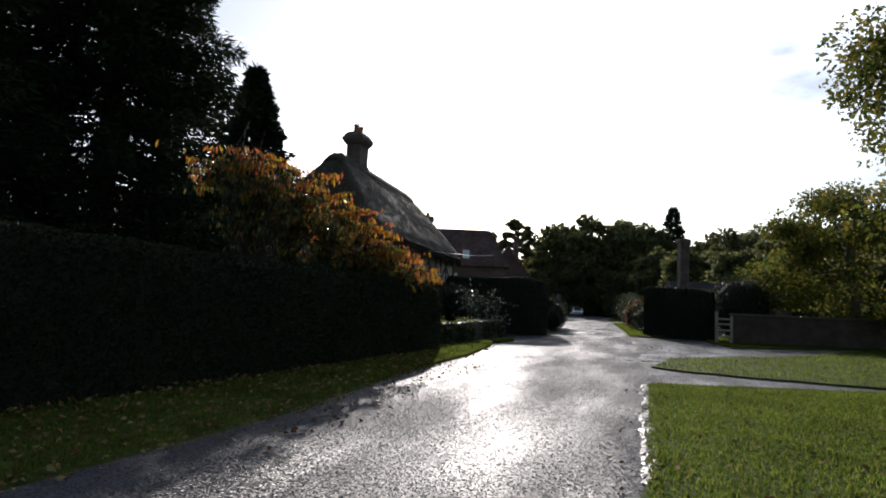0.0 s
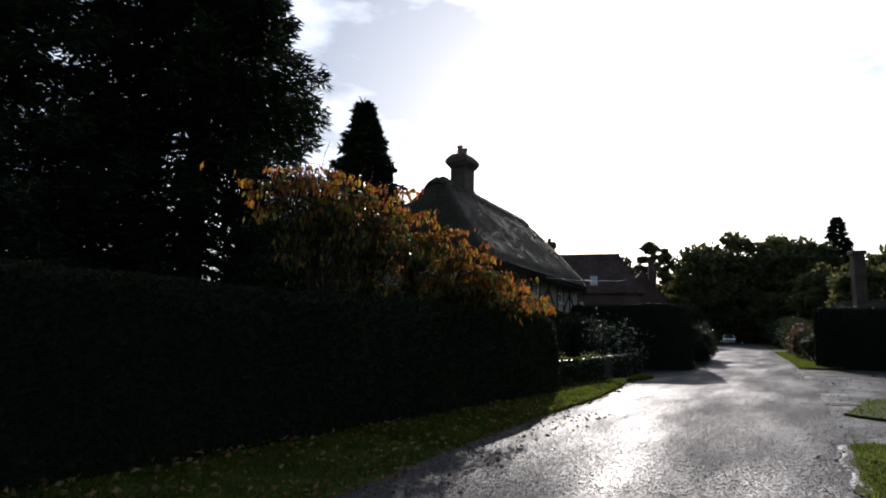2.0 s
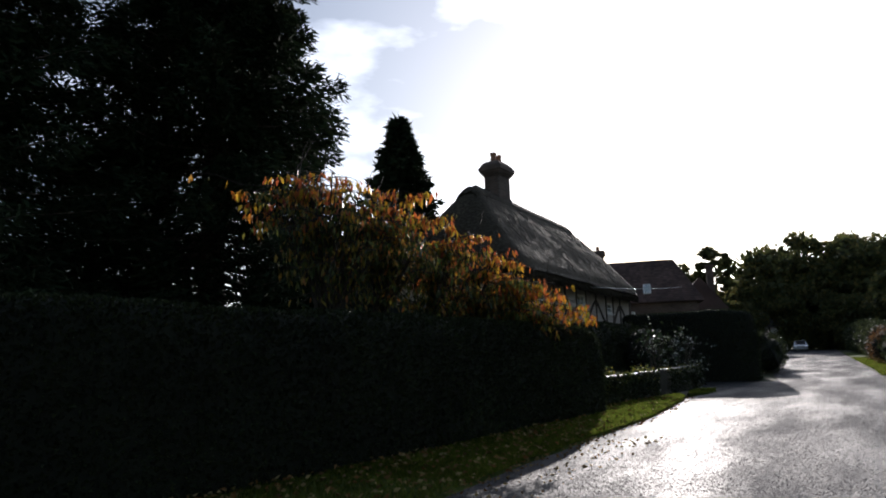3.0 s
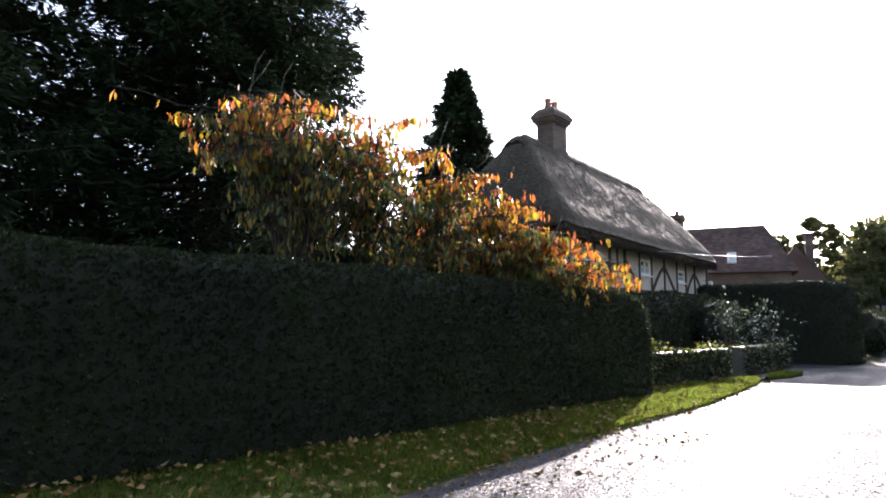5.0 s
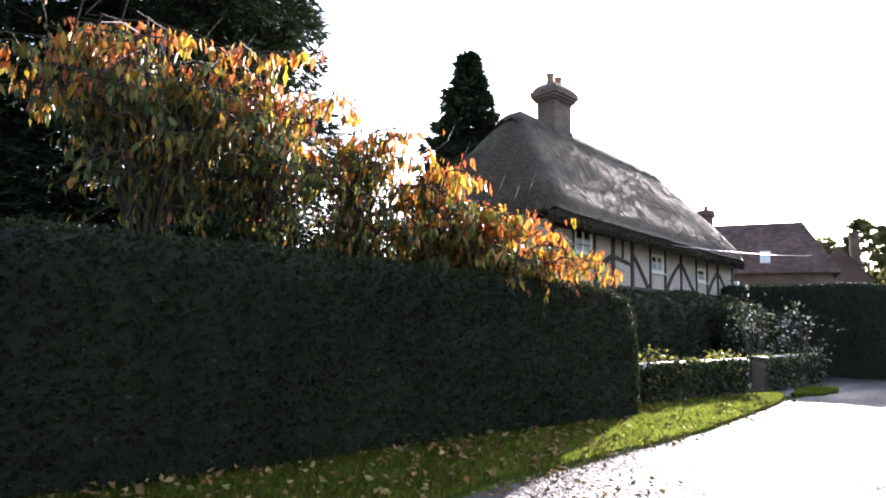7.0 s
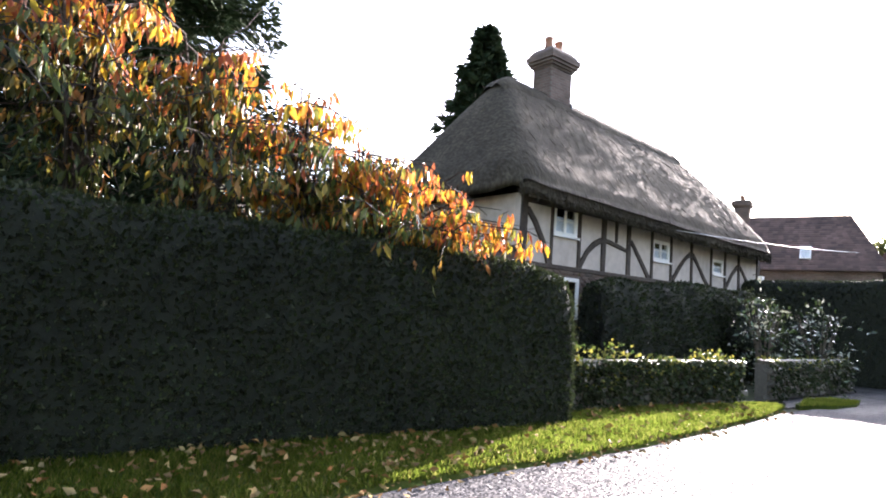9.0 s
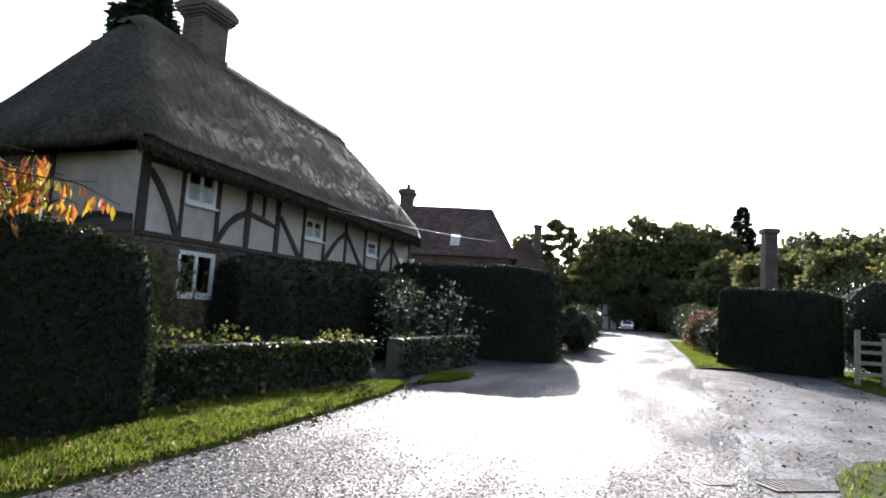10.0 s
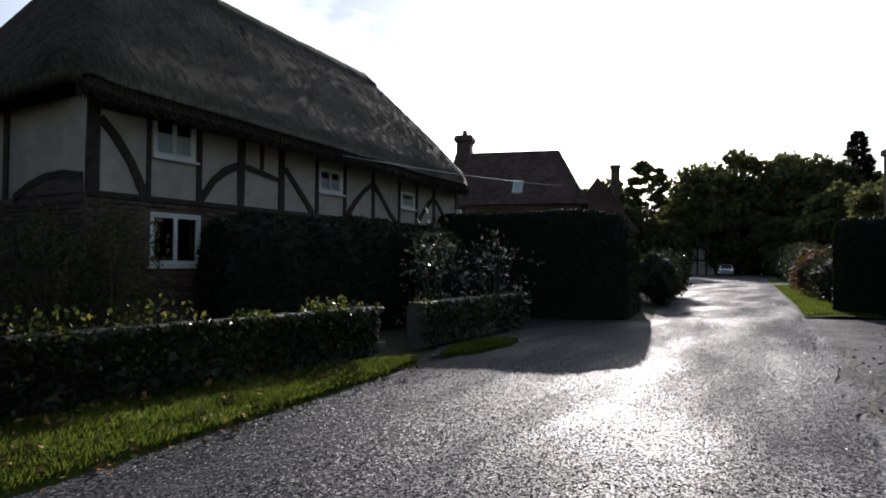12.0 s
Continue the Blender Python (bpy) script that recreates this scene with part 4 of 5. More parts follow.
OVER, RIDGE_L, RIDGE_R, RIDGE_Z, EAVE_Z = 0.5, 1.45, 9.6, 7.36, 3.95
nu, nv = 150, 84
us, vs = np.linspace(-OVER, L + OVER, nu + 1), np.linspace(-OVER, D + OVER, nv + 1)
top, under = [], []
for u0 in us:
    for v0 in vs:
        u, v = round_corner(u0, v0, OVER)
        z = thatch_height((u + u0) / 2, (v + v0) / 2, OVER, RIDGE_L, RIDGE_R, RIDGE_Z, EAVE_Z)
        low = max(0.0, min(1.0, 1 - (z - EAVE_Z) / 1.2))
        z += 0.17 * low * max(0.0, 1 - u / (0.8 * L)) - (0.06 + 0.42 * max(0.0, min(1.0, (z - EAVE_Z) / (RIDGE_Z - EAVE_Z)))) * (u / L)  # the ridge sinks towards the far end
        edge = min(u0 + OVER, L + OVER - u0, v0 + OVER, D + OVER - v0)
        z -= 0.16 * max(0.0, 1 - edge / 0.22) ** 2
        z += 0.04 * noise.noise((u * 0.45, v * 0.5, 1.0)) + 0.010 * noise.noise(((u + 0.5 * v) * 1.3, v * 0.8, 5.0)) + 0.004 * noise.noise(((u + 0.4 * v) * 4.0, v * 1.2, 9.0)) + 0.003 * noise.noise((u * 9, v * 2.0, 7.0))
        top.append((u, v, z))
        under.append((u, v, min(z - 0.12, z - 0.30 + 0.12 * max(0.0, 1 - edge / 0.2))))
idx = np.arange(len(top)).reshape(nu + 1, nv + 1)
quad = lambda m: np.stack([m[:-1, :-1], m[1:, :-1], m[1:, 1:], m[:-1, 1:]], axis=-1).reshape(-1, 4)
faces = [quad(idx), quad(idx)[:, ::-1] + len(top)]
for a in (idx[0], idx[-1], idx[:, 0], idx[:, -1]):
    faces.append(np.stack([a[:-1], a[1:], a[1:] + len(top), a[:-1] + len(top)], axis=-1))
roof = from_arrays("roof", np.array(top + under), np.concatenate(faces), THATCH, cottage, "thick weathered grey-brown thatch", smooth=True)
# loose straw ends over the slopes and a fringe at the eaves
n = 7000
su, sv = rng.uniform(-OVER, L + OVER, n), rng.uniform(-OVER, D * 0.62, n)
arr = np.array(top).reshape(nu + 1, nv + 1, 3)
iu = np.clip(((su + OVER) / (L + 2 * OVER) * nu).astype(int), 0, nu - 1)
iv = np.clip(((sv + OVER) / (D + 2 * OVER) * nv).astype(int), 0, nv - 1)
sz = arr[iu, iv, 2]
gu = (arr[iu + 1, iv, 2] - arr[iu, iv, 2]) / (us[1] - us[0])
gv = (arr[iu, iv + 1, 2] - arr[iu, iv, 2]) / (vs[1] - vs[0])
down = unit(np.stack([-gu, -gv, -(gu ** 2 + gv ** 2)], axis=1))
leaves("straw", arr[iu, iv] + np.stack([rng.uniform(-0.04, 0.04, n), rng.uniform(-0.03, 0.03, n), np.full(n, -0.004)], axis=1), down, 0.22, STRAW, roof, aspect=0.028, spread=0.035, fold=0.02)
n = 12000
eu = rng.uniform(-OVER, L + OVER, n)
ez = arr[np.clip(((eu + OVER) / (L + 2 * OVER) * nu).astype(int), 0, nu), 0, 2]
ie = np.clip(((eu + OVER) / (L + 2 * OVER) * nu).astype(int), 0, nu)
leaves("fringe", arr[ie, 0] + np.stack([rng.uniform(-0.04, 0.04, n), rng.uniform(0.0, 0.12, n), -rng.uniform(0.0, 0.24, n)], axis=1), np.tile((0, -0.35, -0.9), (n, 1)), 0.10, STRAW, roof, aspect=0.06, spread=0.2)

# raised ridge cap with a scalloped edge
rc = []
ru = np.linspace(RIDGE_L - 0.25, RIDGE_R + 0.12, 90)
cols = 17
for u in ru:
    w = 0.44 + 0.07 * abs(math.sin(u * 3.4))
    for k in range(cols):
        t = -1 + 2 * k / (cols - 1)
        v = D / 2 + t * w
        base = thatch_height(min(max(u, RIDGE_L), RIDGE_R), v, OVER, RIDGE_L, RIDGE_R, RIDGE_Z, EAVE_Z)
        base -= (0.06 + 0.42 * max(0.0, (base - EAVE_Z) / (RIDGE_Z - EAVE_Z))) * (u / L)
        lift = 0.11 * (1 - 0.25 * abs(t)) if abs(t) < 0.99 else -0.05
        round_top = -0.10 * math.exp(-(t / 0.18) ** 2)
        end = min(u - ru[0], 0.16 + (ru[-1] - u) * 0.9 if u < ru[-1] else 0.0)
        rc.append((u, v, base + lift + round_top - 0.22 * max(0, 1 - end / 0.3) ** 2 + 0.02 * noise.noise((u * 4, v * 4, 2))))
ri = np.arange(len(rc)).reshape(len(ru), cols)
from_arrays("ridge", np.array(rc), quad(ri), THATCH, roof, "raised thatch ridge with a scalloped edge", smooth=True)

# chimney: brick stack with oversailing courses and two pots
CX, CY = 3.5, D / 2
stack = part("chimney", box_bm(CX - 0.44, CY - 0.32, 5.70, CX + 0.44, CY + 0.32, 8.00, 0.02), BRICKWALL, cottage, "red brick chimney stack")
cap = bmesh.new()
bmesh.ops.create_cube(cap, size=1.0, matrix=Matrix.Translation((CX, CY, 8.03)) @ Matrix.Diagonal((0.9, 0.66, 0.06, 1)))
for o, z in ((0.05, 8.06), (0.05, 8.12), (0.10, 8.13), (0.10, 8.20), (0.14, 8.21), (0.14, 8.36), (0.10, 8.37), (0.08, 8.44), (-0.04, 8.58), (-0.12, 8.62)):
    face = max(cap.faces, key=lambda f: f.calc_center_median().z)
    grown = bmesh.ops.extrude_face_region(cap, geom=[face])
    cap.faces.remove(face)
    for v in [q for q in grown["geom"] if isinstance(q, bmesh.types.BMVert)]:
        v.co = Vector((CX + math.copysign(0.45 + o, v.co.x - CX), CY + math.copysign(0.33 + o, v.co.y - CY), z))
part("cap", cap, BRICKWALL, stack, "oversailing brick cap")
for dx in (-0.22, 0.2):
    pb = tube_bm([(CX + dx, CY, 8.60), (CX + dx, CY, 8.70), (CX + dx, CY, 8.86), (CX + dx, CY, 8.88), (CX + dx, CY, 8.94)], (0.13, 0.11, 0.095, 0.12, 0.115), 14)
    part("chimney_pot", pb, POT, stack, smooth=True)
flash = bmesh.new()
box_bm(CX + 0.445, CY - 0.36, 6.90, CX + 0.475, CY + 0.36, 7.20, 0.004, flash)
part("flashing", flash, LEAD, stack, "pale lead flashing")

# ---- trees ----
conifer("fir_tree", (-9.6, 17.2, 0), 17.5, 4.6, "big dark fir behind the hedge with drooping boughs", branches=320, sprays=600, spray=0.26, aspect=0.19, start=0.07, droop=0.28, shape=0.55)
conifer("fir_tree", (-12.6, 12.2, 0), 18.5, 4.9, "big dark fir behind the hedge", branches=330, sprays=500, spray=0.26, aspect=0.19, start=0.08, droop=0.28, shape=0.55)
conifer("cypress_tree", (-11.5, 36.0, 0), 15.0, 5.2, "narrow dark cypress behind the cottage", branches=300, sprays=150, spray=0.45, start=0.03, droop=0.1, shape=0.85)

# ---- house beyond the cottage ----
H2 = empty("house", pose(1.4, 42.5, 0, 0, 0, 0), "brick house with a steep tiled roof and tall chimney", "house")
part("wall", box_bm(-2.7, -1.6, 0, 2.8, 3.5, 3.9), BRICKWALL, H2)


def gable_roof(name, x0, x1, y0, y1, ez, rz, mat, parent, along="x", hip=0.0):
    """A pitched roof on solid boards with courses of tiles, its ridge along x or y; hip: how far the far end slopes in."""
    lo_o, hi_o, a0, a1 = (y0, y1, x0, x1) if along == "x" else (x0, x1, y0, y1)
    mid = (lo_o + hi_o) / 2
    turn = (lambda q: q) if along == "x" else (lambda q: (q[1], q[0], q[2]))
    bm = bmesh.new()
    vs_ = [bm.verts.new(turn(q)) for q in ((a0, lo_o, ez - 0.02), (a0, hi_o, ez - 0.02), (a0, mid, rz - 0.02), (a1, lo_o, ez - 0.02), (a1, hi_o, ez - 0.02), (a1 - hip, mid, rz - 0.02))]
    for f in ((0, 1, 2), (3, 5, 4), (0, 2, 5, 3), (1, 4, 5, 2), (0, 3, 4, 1)):
        bm.faces.new([vs_[i] for i in f])
    bmesh.ops.recalc_face_normals(bm, faces=bm.faces)
    roof_ = part(name, bm, mat, parent)
    for lo in (lo_o, hi_o):
        slope = math.hypot(mid - lo, rz - ez)
        rows = int(slope / 0.16)
        vv, ff = [], []
        for r in range(rows):
            f0, f1 = r / rows, min(1, (r + 1.02) / rows)
            o0, o1 = lo + (mid - lo) * f0, lo + (mid - lo) * f1
            z0, z1 = ez + (rz - ez) * f0 + 0.035, ez + (rz - ez) * f1 + 0.004
            end = a1 - hip * (f0 + f1) / 2
            cols = int((end - a0) / 0.2)
            for c in range(cols):
                b0 = a0 + (end - a0) * c / cols + 0.003
                b1 = a0 + (end - a0) * (c + 1) / cols - 0.003
                w = random.uniform(-0.006, 0.006)
                k = len(vv)
                vv += [turn(q) for q in ((b0, o0, z0 + w), (b1, o0, z0 + w), (b1, o1, z1), (b0, o1, z1), (b0, o0, z0 - 0.03), (b1, o0, z0 - 0.03))]
                ff += [(k, k + 1, k + 2, k + 3), (k, k + 4, k + 5, k + 1)]
        tagged(from_arrays("tiles", np.array(vv), np.array(ff), mat, roof_), kind="stuff")
    return roof_


gable_roof("roof", -3.0, 3.1, -1.9, 3.8, 3.9, 6.6, TILE, H2, hip=1.3)
ch2 = part("chimney", box_bm(-2.9, 0.6, 3.5, -2.23, 1.3, 7.05, 0.015), BRICKWALL, H2, "brick chimney")
cap2 = bmesh.new()
for o, z0, z1 in ((0.05, 7.052, 7.12), (0.11, 7.122, 7.32), (0.05, 7.322, 7.40)):
    box_bm(-2.9 - o, 0.6 - o, z0, -2.23 + o, 1.3 + o, z1, 0.012, cap2)
part("cap", cap2, BRICKWALL, ch2, "oversailing brick cap")
part("chimney_pot", tube_bm([(-2.56, 0.95, 7.39), (-2.56, 0.95, 7.62), (-2.56, 0.95, 7.68)], (0.13, 0.1, 0.12), 10), POT, ch2)
sky_light = new("roof_window")
sky_light.parent = H2
sky_light.matrix_basis = pose(0.15, -1.15, 4.66, math.degrees(math.atan2(2.7, 2.85)), 0, 0)
part("window_frame", box_bm(-0.21, -0.42, 0.02, 0.21, 0.42, 0.10, 0.01), WHITE, sky_light)
part("pane", box_bm(-0.15, -0.36, 0.101, 0.15, 0.36, 0.108), GLASS, sky_light)
H3 = empty("house", pose(5.2, 50, 0, 0, 0, 0), "far tiled house with a pointed gable", "house")
part("wall", box_bm(-2, -2, 0, 1.6, 4, 3.2), BRICKWALL, H3)
gable_roof("roof", -2.3, 1.9, -2.3, 4.3, 3.1, 5.9, TILE, H3, "y")

ch3 = part("chimney", box_bm(0.6, 0.7, 3.2, 1.05, 1.3, 6.85, 0.015), BRICKWALL, H3, "dark brick chimney")
part("cap", box_bm(0.55, 0.65, 6.852, 1.1, 1.35, 6.97, 0.012), BRICKWALL, ch3)

# ---- low garden walls ----


def low_wall(name, p, q, height, thick, label):
    d = Vector((q[0] - p[0], q[1] - p[1]))
    thing = empty(name, pose(p[0], p[1], 0, 0, 0, math.degrees(math.atan2(d.y, d.x))), label, "wall")
    part("core", box_bm(0, 0.03, -0.05, d.length, thick - 0.03, height - 0.06), MORTAR, thing)
    return thing, d.length


wall_a, len_a = low_wall("garden_wall", (-0.55, 19.2), (1.25, 23.7), 0.74, 0.34, "low rough stone garden wall overgrown with ivy")
wall_b, len_b = low_wall("garden_wall", (1.62, 25.0), (3.0, 29.2), 0.74, 0.3, "low stone garden wall beside the drive")

# ---- planting ----
def cherry():
    thing = empty("cherry_tree", pose(-3.6, 14.9, 0), "spreading cherry tree in orange and yellow autumn leaf", "tree")
    stems = [(-0.5, -1.8), (-0.1, -0.7), (0.6, 0.3), (1.2, 1.2), (1.7, 1.7)]
    for sx, sy in stems:
        tb = tube_bm([(sx * 0.5, sy * 0.5, -0.1), (sx * 0.7, sy * 0.7, 0.9), (sx, sy, 1.6), (sx * 1.05, sy * 1.05, 2.1)], (0.13, 0.11, 0.09, 0.07), 8)
        part("trunk", tb, CHERRY_BARK, thing)
    bb = bmesh.new()
    bright, green = [], []
    count = 210
    for i in range(count):
        f = (i + 0.5) / count
        # the crown is a long low dome: high over the near end of the hedge, sinking towards the gate
        y = -3.1 + 5.75 * f + random.uniform(-0.35, 0.35)
        x_mid = -0.85 + 3.9 * f
        dx = random.uniform(-0.6 - 0.6 * f, 1.2 - 0.45 * f)
        x = x_mid + dx
        roof_z = 4.78 - 2.4 * f - 0.22 * dx * dx - 0.7 * max(0.0, 0.05 - f) / 0.05 + 0.2 * math.exp(-((f - 0.45) / 0.13) ** 2)
        foot = 2.05 + 0.65 * max(0.0, 1 - f / 0.5)  # bare stems show under the near end
        z = roof_z - (roof_z - foot) * (0.7 + 0.22 * f) * random.random() ** 1.3
        sx, sy = min(stems, key=lambda q: (q[0] - x) ** 2 + (q[1] - y) ** 2)
        z0 = random.uniform(1.0, 1.9)
        pts = [(sx, sy, z0), (sx + (x - sx) * 0.2, sy + (y - sy) * 0.2, z0 + (z - z0) * 0.55), (sx + (x - sx) * 0.65, sy + (y - sy) * 0.65, z + 0.08), (x, y, z)]
        tube_bm(pts, (0.028, 0.02, 0.012, 0.004), 5, bb)
        pa = np.array(pts)
        for k in range(6):
            t0 = random.uniform(0.45, 1.0)
            o = np.array([np.interp(t0, (0, 0.4, 0.8, 1.0), pa[:, j]) for j in range(3)])
            d = np.array([random.gauss(0, 0.5), random.gauss(0, 0.5), random.uniform(-0.4, 0.12)])
            d = d / np.linalg.norm(d) * random.uniform(0.35, 0.85)
            q = o + d
            tube_bm([tuple(o), tuple(o + d * 0.5 + (0, 0, 0.05)), tuple(q)], (0.010, 0.007, 0.003), 4, bb)
            m = 15 if random.random() < 0.72 else 4
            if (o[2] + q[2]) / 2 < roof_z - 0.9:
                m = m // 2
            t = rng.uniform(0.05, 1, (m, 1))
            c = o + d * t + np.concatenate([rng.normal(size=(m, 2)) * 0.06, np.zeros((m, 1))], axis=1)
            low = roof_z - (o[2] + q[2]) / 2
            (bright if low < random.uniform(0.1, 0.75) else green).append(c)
        if random.random() < 0.12:
            tube_bm([(x, y, z), (x + 0.1, y + 0.15, roof_z + 0.15), (x + 0.12, y + 0.3, roof_z + 0.4)], (0.008, 0.006, 0.003), 4, bb)
    part("branch", bb, CHERRY_BARK, thing)
    s, g_ = np.concatenate(bright), np.concatenate(green)
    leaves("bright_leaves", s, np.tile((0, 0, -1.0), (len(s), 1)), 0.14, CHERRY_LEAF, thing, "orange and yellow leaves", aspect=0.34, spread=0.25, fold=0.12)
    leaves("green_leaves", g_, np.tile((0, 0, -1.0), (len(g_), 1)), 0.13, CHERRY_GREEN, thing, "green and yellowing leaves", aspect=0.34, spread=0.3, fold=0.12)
    return thing


cherry()
hedge("shrub", [(-1.7, 23.95), (-0.4, 28.2), (0.75, 32.0)], 0.95, [2.2, 2.35, 2.3], "dark clipped evergreen against the cottage front", YEW_LEAF, per_m2=420, leaf=0.085, category="shrub", square=4, lump=0.16)
bush("camellia", (1.35, 27.0, 0), (0.55, 0.6, 2.25), "loose camellia with large glossy leaves, the palest painted as sun glints", GLOSSY_GLINT_LEAF, 620, 0.125, loose=0.4, solid=False, stems=9, lumps=0.8)
bush("camellia", (2.35, 28.6, 0), (0.65, 0.7, 2.1), "loose camellia with large glossy leaves, the palest painted as sun glints", GLOSSY_GLINT_LEAF, 620, 0.125, loose=0.4, solid=False, stems=9, lumps=0.8)
bush("laurel", (-5.6, 19.6, 0), (1.5, 1.8, 3.5), "dark laurel behind the cherry tree", YEW_LEAF, 6000, 0.11, loose=0.2)
bush("laurel", (-7.5, 20.8, 0), (1.7, 1.5, 3.9), "dark laurel behind the cherry tree", YEW_LEAF, 6000, 0.11, loose=0.2)
bush("laurel", (-4.2, 20.6, 0), (1.3, 1.2, 3.1), "dark laurel behind the cherry tree", YEW_LEAF, 5000, 0.11, loose=0.2)
bush("dark_shrub", (0.9, 29.3, 0), (0.8, 1.3, 2.3), "dark evergreen shrub behind the garden wall", YEW_LEAF, 2600, 0.08, loose=0.1)
bush("rose_bush", (-2.13, 22.34, 0), (0.6, 0.6, 2.3), "straggly climbing rose against the brick corner", TREE_LEAF, 3400, 0.07, loose=0.3, solid=False, stems=9)
bush("rose_bush", (-2.6, 21.6, 0), (0.6, 0.6, 2.2), "straggly rose bush by the cottage corner", TREE_LEAF, 3000, 0.07, loose=0.3, solid=False, stems=9)
bush("round_bush", (6.95, 39.2, 0), (0.85, 2.3, 2.05), "rounded clipped green bush by the lane", SHRUB_LEAF, 6500, 0.065, lumps=0.4)
bush("round_bush", (7.9, 43.5, 0), (0.9, 1.8, 2.2), "rounded dark bush by the lane", YEW_LEAF, 3500, 0.10, lumps=0.4)
bush("shrub", (13.9, 41.3, 0), (1.1, 2.2, 2.1), "grey green shrub beside the grass strip", SHRUB_LEAF, 3500, 0.11)
bush("shrub", (15.0, 46.2, 0), (1.3, 2.2, 2.2), "russet brown shrub beside the grass strip", RUSSET_LEAF, 3500, 0.12)
bush("shrub", (16.9, 53.0, 0), (1.5, 2.6, 2.6), "grey green shrub beside the grass strip", SHRUB_LEAF, 3000, 0.14)
bush("shrub", (19.6, 63, 0), (1.6, 3.2, 3.0), "tall green shrub beside the lane", SHRUB_LEAF, 3000, 0.16)
bush("shrub", (23.0, 76, 0), (1.8, 4.0, 3.4), "tall green shrub beside the lane", SHRUB_LEAF, 3000, 0.2)
bush("shrub", (26.6, 90, 0), (2.0, 4.5, 4.0), "tall green shrub beside the lane", SHRUB_LEAF, 3000, 0.24)
bush("round_bush", (16.7, 34.5, 0), (1.8, 1.6, 3.95), "domed dark evergreen behind the brick wall", YEW_LEAF, 6000, 0.10, lumps=0.1)
broadleaf("lime_tree", (16.2, 15.6, 0), 12.5, 4.8, "broad tree in yellowing green leaf overhanging the green", AUTUMN_LEAF, 50000, 0.165, 125, bottom=0.3)
broadleaf("maple_tree", (21.9, 32.9, 0), 8.6, 4.7, "yellowing tree behind the brick wall", AUTUMN_LEAF, 34000, 0.185, 70, bottom=0.05)

# far woods
kinds = [broadleaf("oak_tree", (28, 116, 0), 18.5, 6.5, "dark backlit tree of the far wood", TREE_LEAF, 12000, 0.8, 120, bottom=0.0, group="far wood"),
         broadleaf("oak_tree", (35, 113, 0), 17.0, 6.0, "dark backlit tree of the far wood", TREE_LEAF, 12000, 0.78, 110, bottom=0.0, group="far wood"),
         broadleaf("oak_tree", (20.5, 118, 0), 12.0, 5.5, "dark backlit tree of the far wood", TREE_LEAF, 20000, 0.55, 110, bottom=0.0, group="far wood")]
broadleaf("pine_tree", (13.7, 113, 0), 17.0, 3.0, "tall round-headed pine of the far wood", TREE_LEAF, 15000, 0.32, 60, bottom=0.5, group="far wood", squash=0.45, limbs=14)
conifer("fir_tree", (41.7, 112, 0), 20.3, 5.2, "tall dark fir of the far wood", branches=110, sprays=150, spray=0.6, start=0.3, aspect=0.35, shape=0.7, group="far wood")
spots = [(15.5, 109, 0.6, 2), (10.5, 107, 0.55, 1), (36.2, 112, 0.93, 1), (33.5, 117, 0.9, 0), (8, 120, 0.75, 0), (2, 112, 0.7, 1), (-6, 118, 0.8, 0), (16, 122, 0.7, 2), (24, 124, 1.0, 1), (46, 118, 0.85, 1), (50, 110, 0.8, 0), (56, 112, 0.95, 1), (63, 108, 0.9, 0), (70, 104, 1.0, 1), (31, 106, 0.62, 2),
         (26, 112, 0.8, 2), (38, 104, 0.75, 2), (33, 92, 0.6, 1), (40, 88, 0.55, 0), (30, 74, 0.5, 1), (36, 68, 0.5, 0), (28, 58, 0.42, 1), (44, 62, 0.6, 0), (50, 76, 0.7, 1), (34, 50, 0.48, 2), (45, 46, 0.7, 0),
         (56, 56, 0.8, 1), (30, 40, 0.5, 2), (62, 70, 0.9, 0), (78, 96, 1.0, 0), (-16, 110, 0.9, 1), (-28, 100, 0.9, 0), (-40, 90, 1.0, 1), (48, 30, 0.8, 0), (40, 20, 0.7, 1)]
for x, y, s, k in spots:
    copy_thing(kinds[k], pose(x, y, 0, 0, 0, (x * 37 + y * 53) % 360) @ Matrix.Diagonal((s * 1.15, s * 1.15, s * 1.08, 1)))

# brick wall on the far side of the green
wall_c, len_c = low_wall("brick_wall", (14.3, 30.5), (27, 29.6), 1.45, 0.3, "brick boundary wall with the shadow of the trees painted into its brick")
# the darkened brick paints the shade of the trees on this wall
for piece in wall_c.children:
    piece.data.materials[0] = SHADED_BRICK
part("coping", box_bm(-0.03, -0.04, 1.39, len_c + 0.03, 0.34, 1.49, 0.02), MORTAR, wall_c, "stone coping")

# ---- far cottage, chimney and car at the end of the lane ----
far_cot = empty("far_cottage", pose(20.8, 110, 0), "small half-timbered white cottage at the end of the lane", "house")
part("wall", box_bm(-1.9, 0, -0.05, 1.9, 4, 3.8), PLASTER, far_cot)
for x in (-1.78, -0.6, 0.6, 1.78):
    part("timber", box_bm(x - 0.12, -0.06, 0, x + 0.12, -0.004, 3.8), TIMBER, far_cot)
part("timber", box_bm(-1.9, -0.055, 1.9, 1.9, -0.005, 2.15), TIMBER, far_cot)
for a, b in ((-1.65, -0.75), (1.65, 0.75)):
    part("timber", beam_bm([(a, 3.7), (b, 2.2)], 0.2, 0.05, -0.004), TIMBER, far_cot)
gable_roof("roof", -3.2, 2.2, -0.4, 4.4, 3.7, 5.2, SLATE, far_cot)

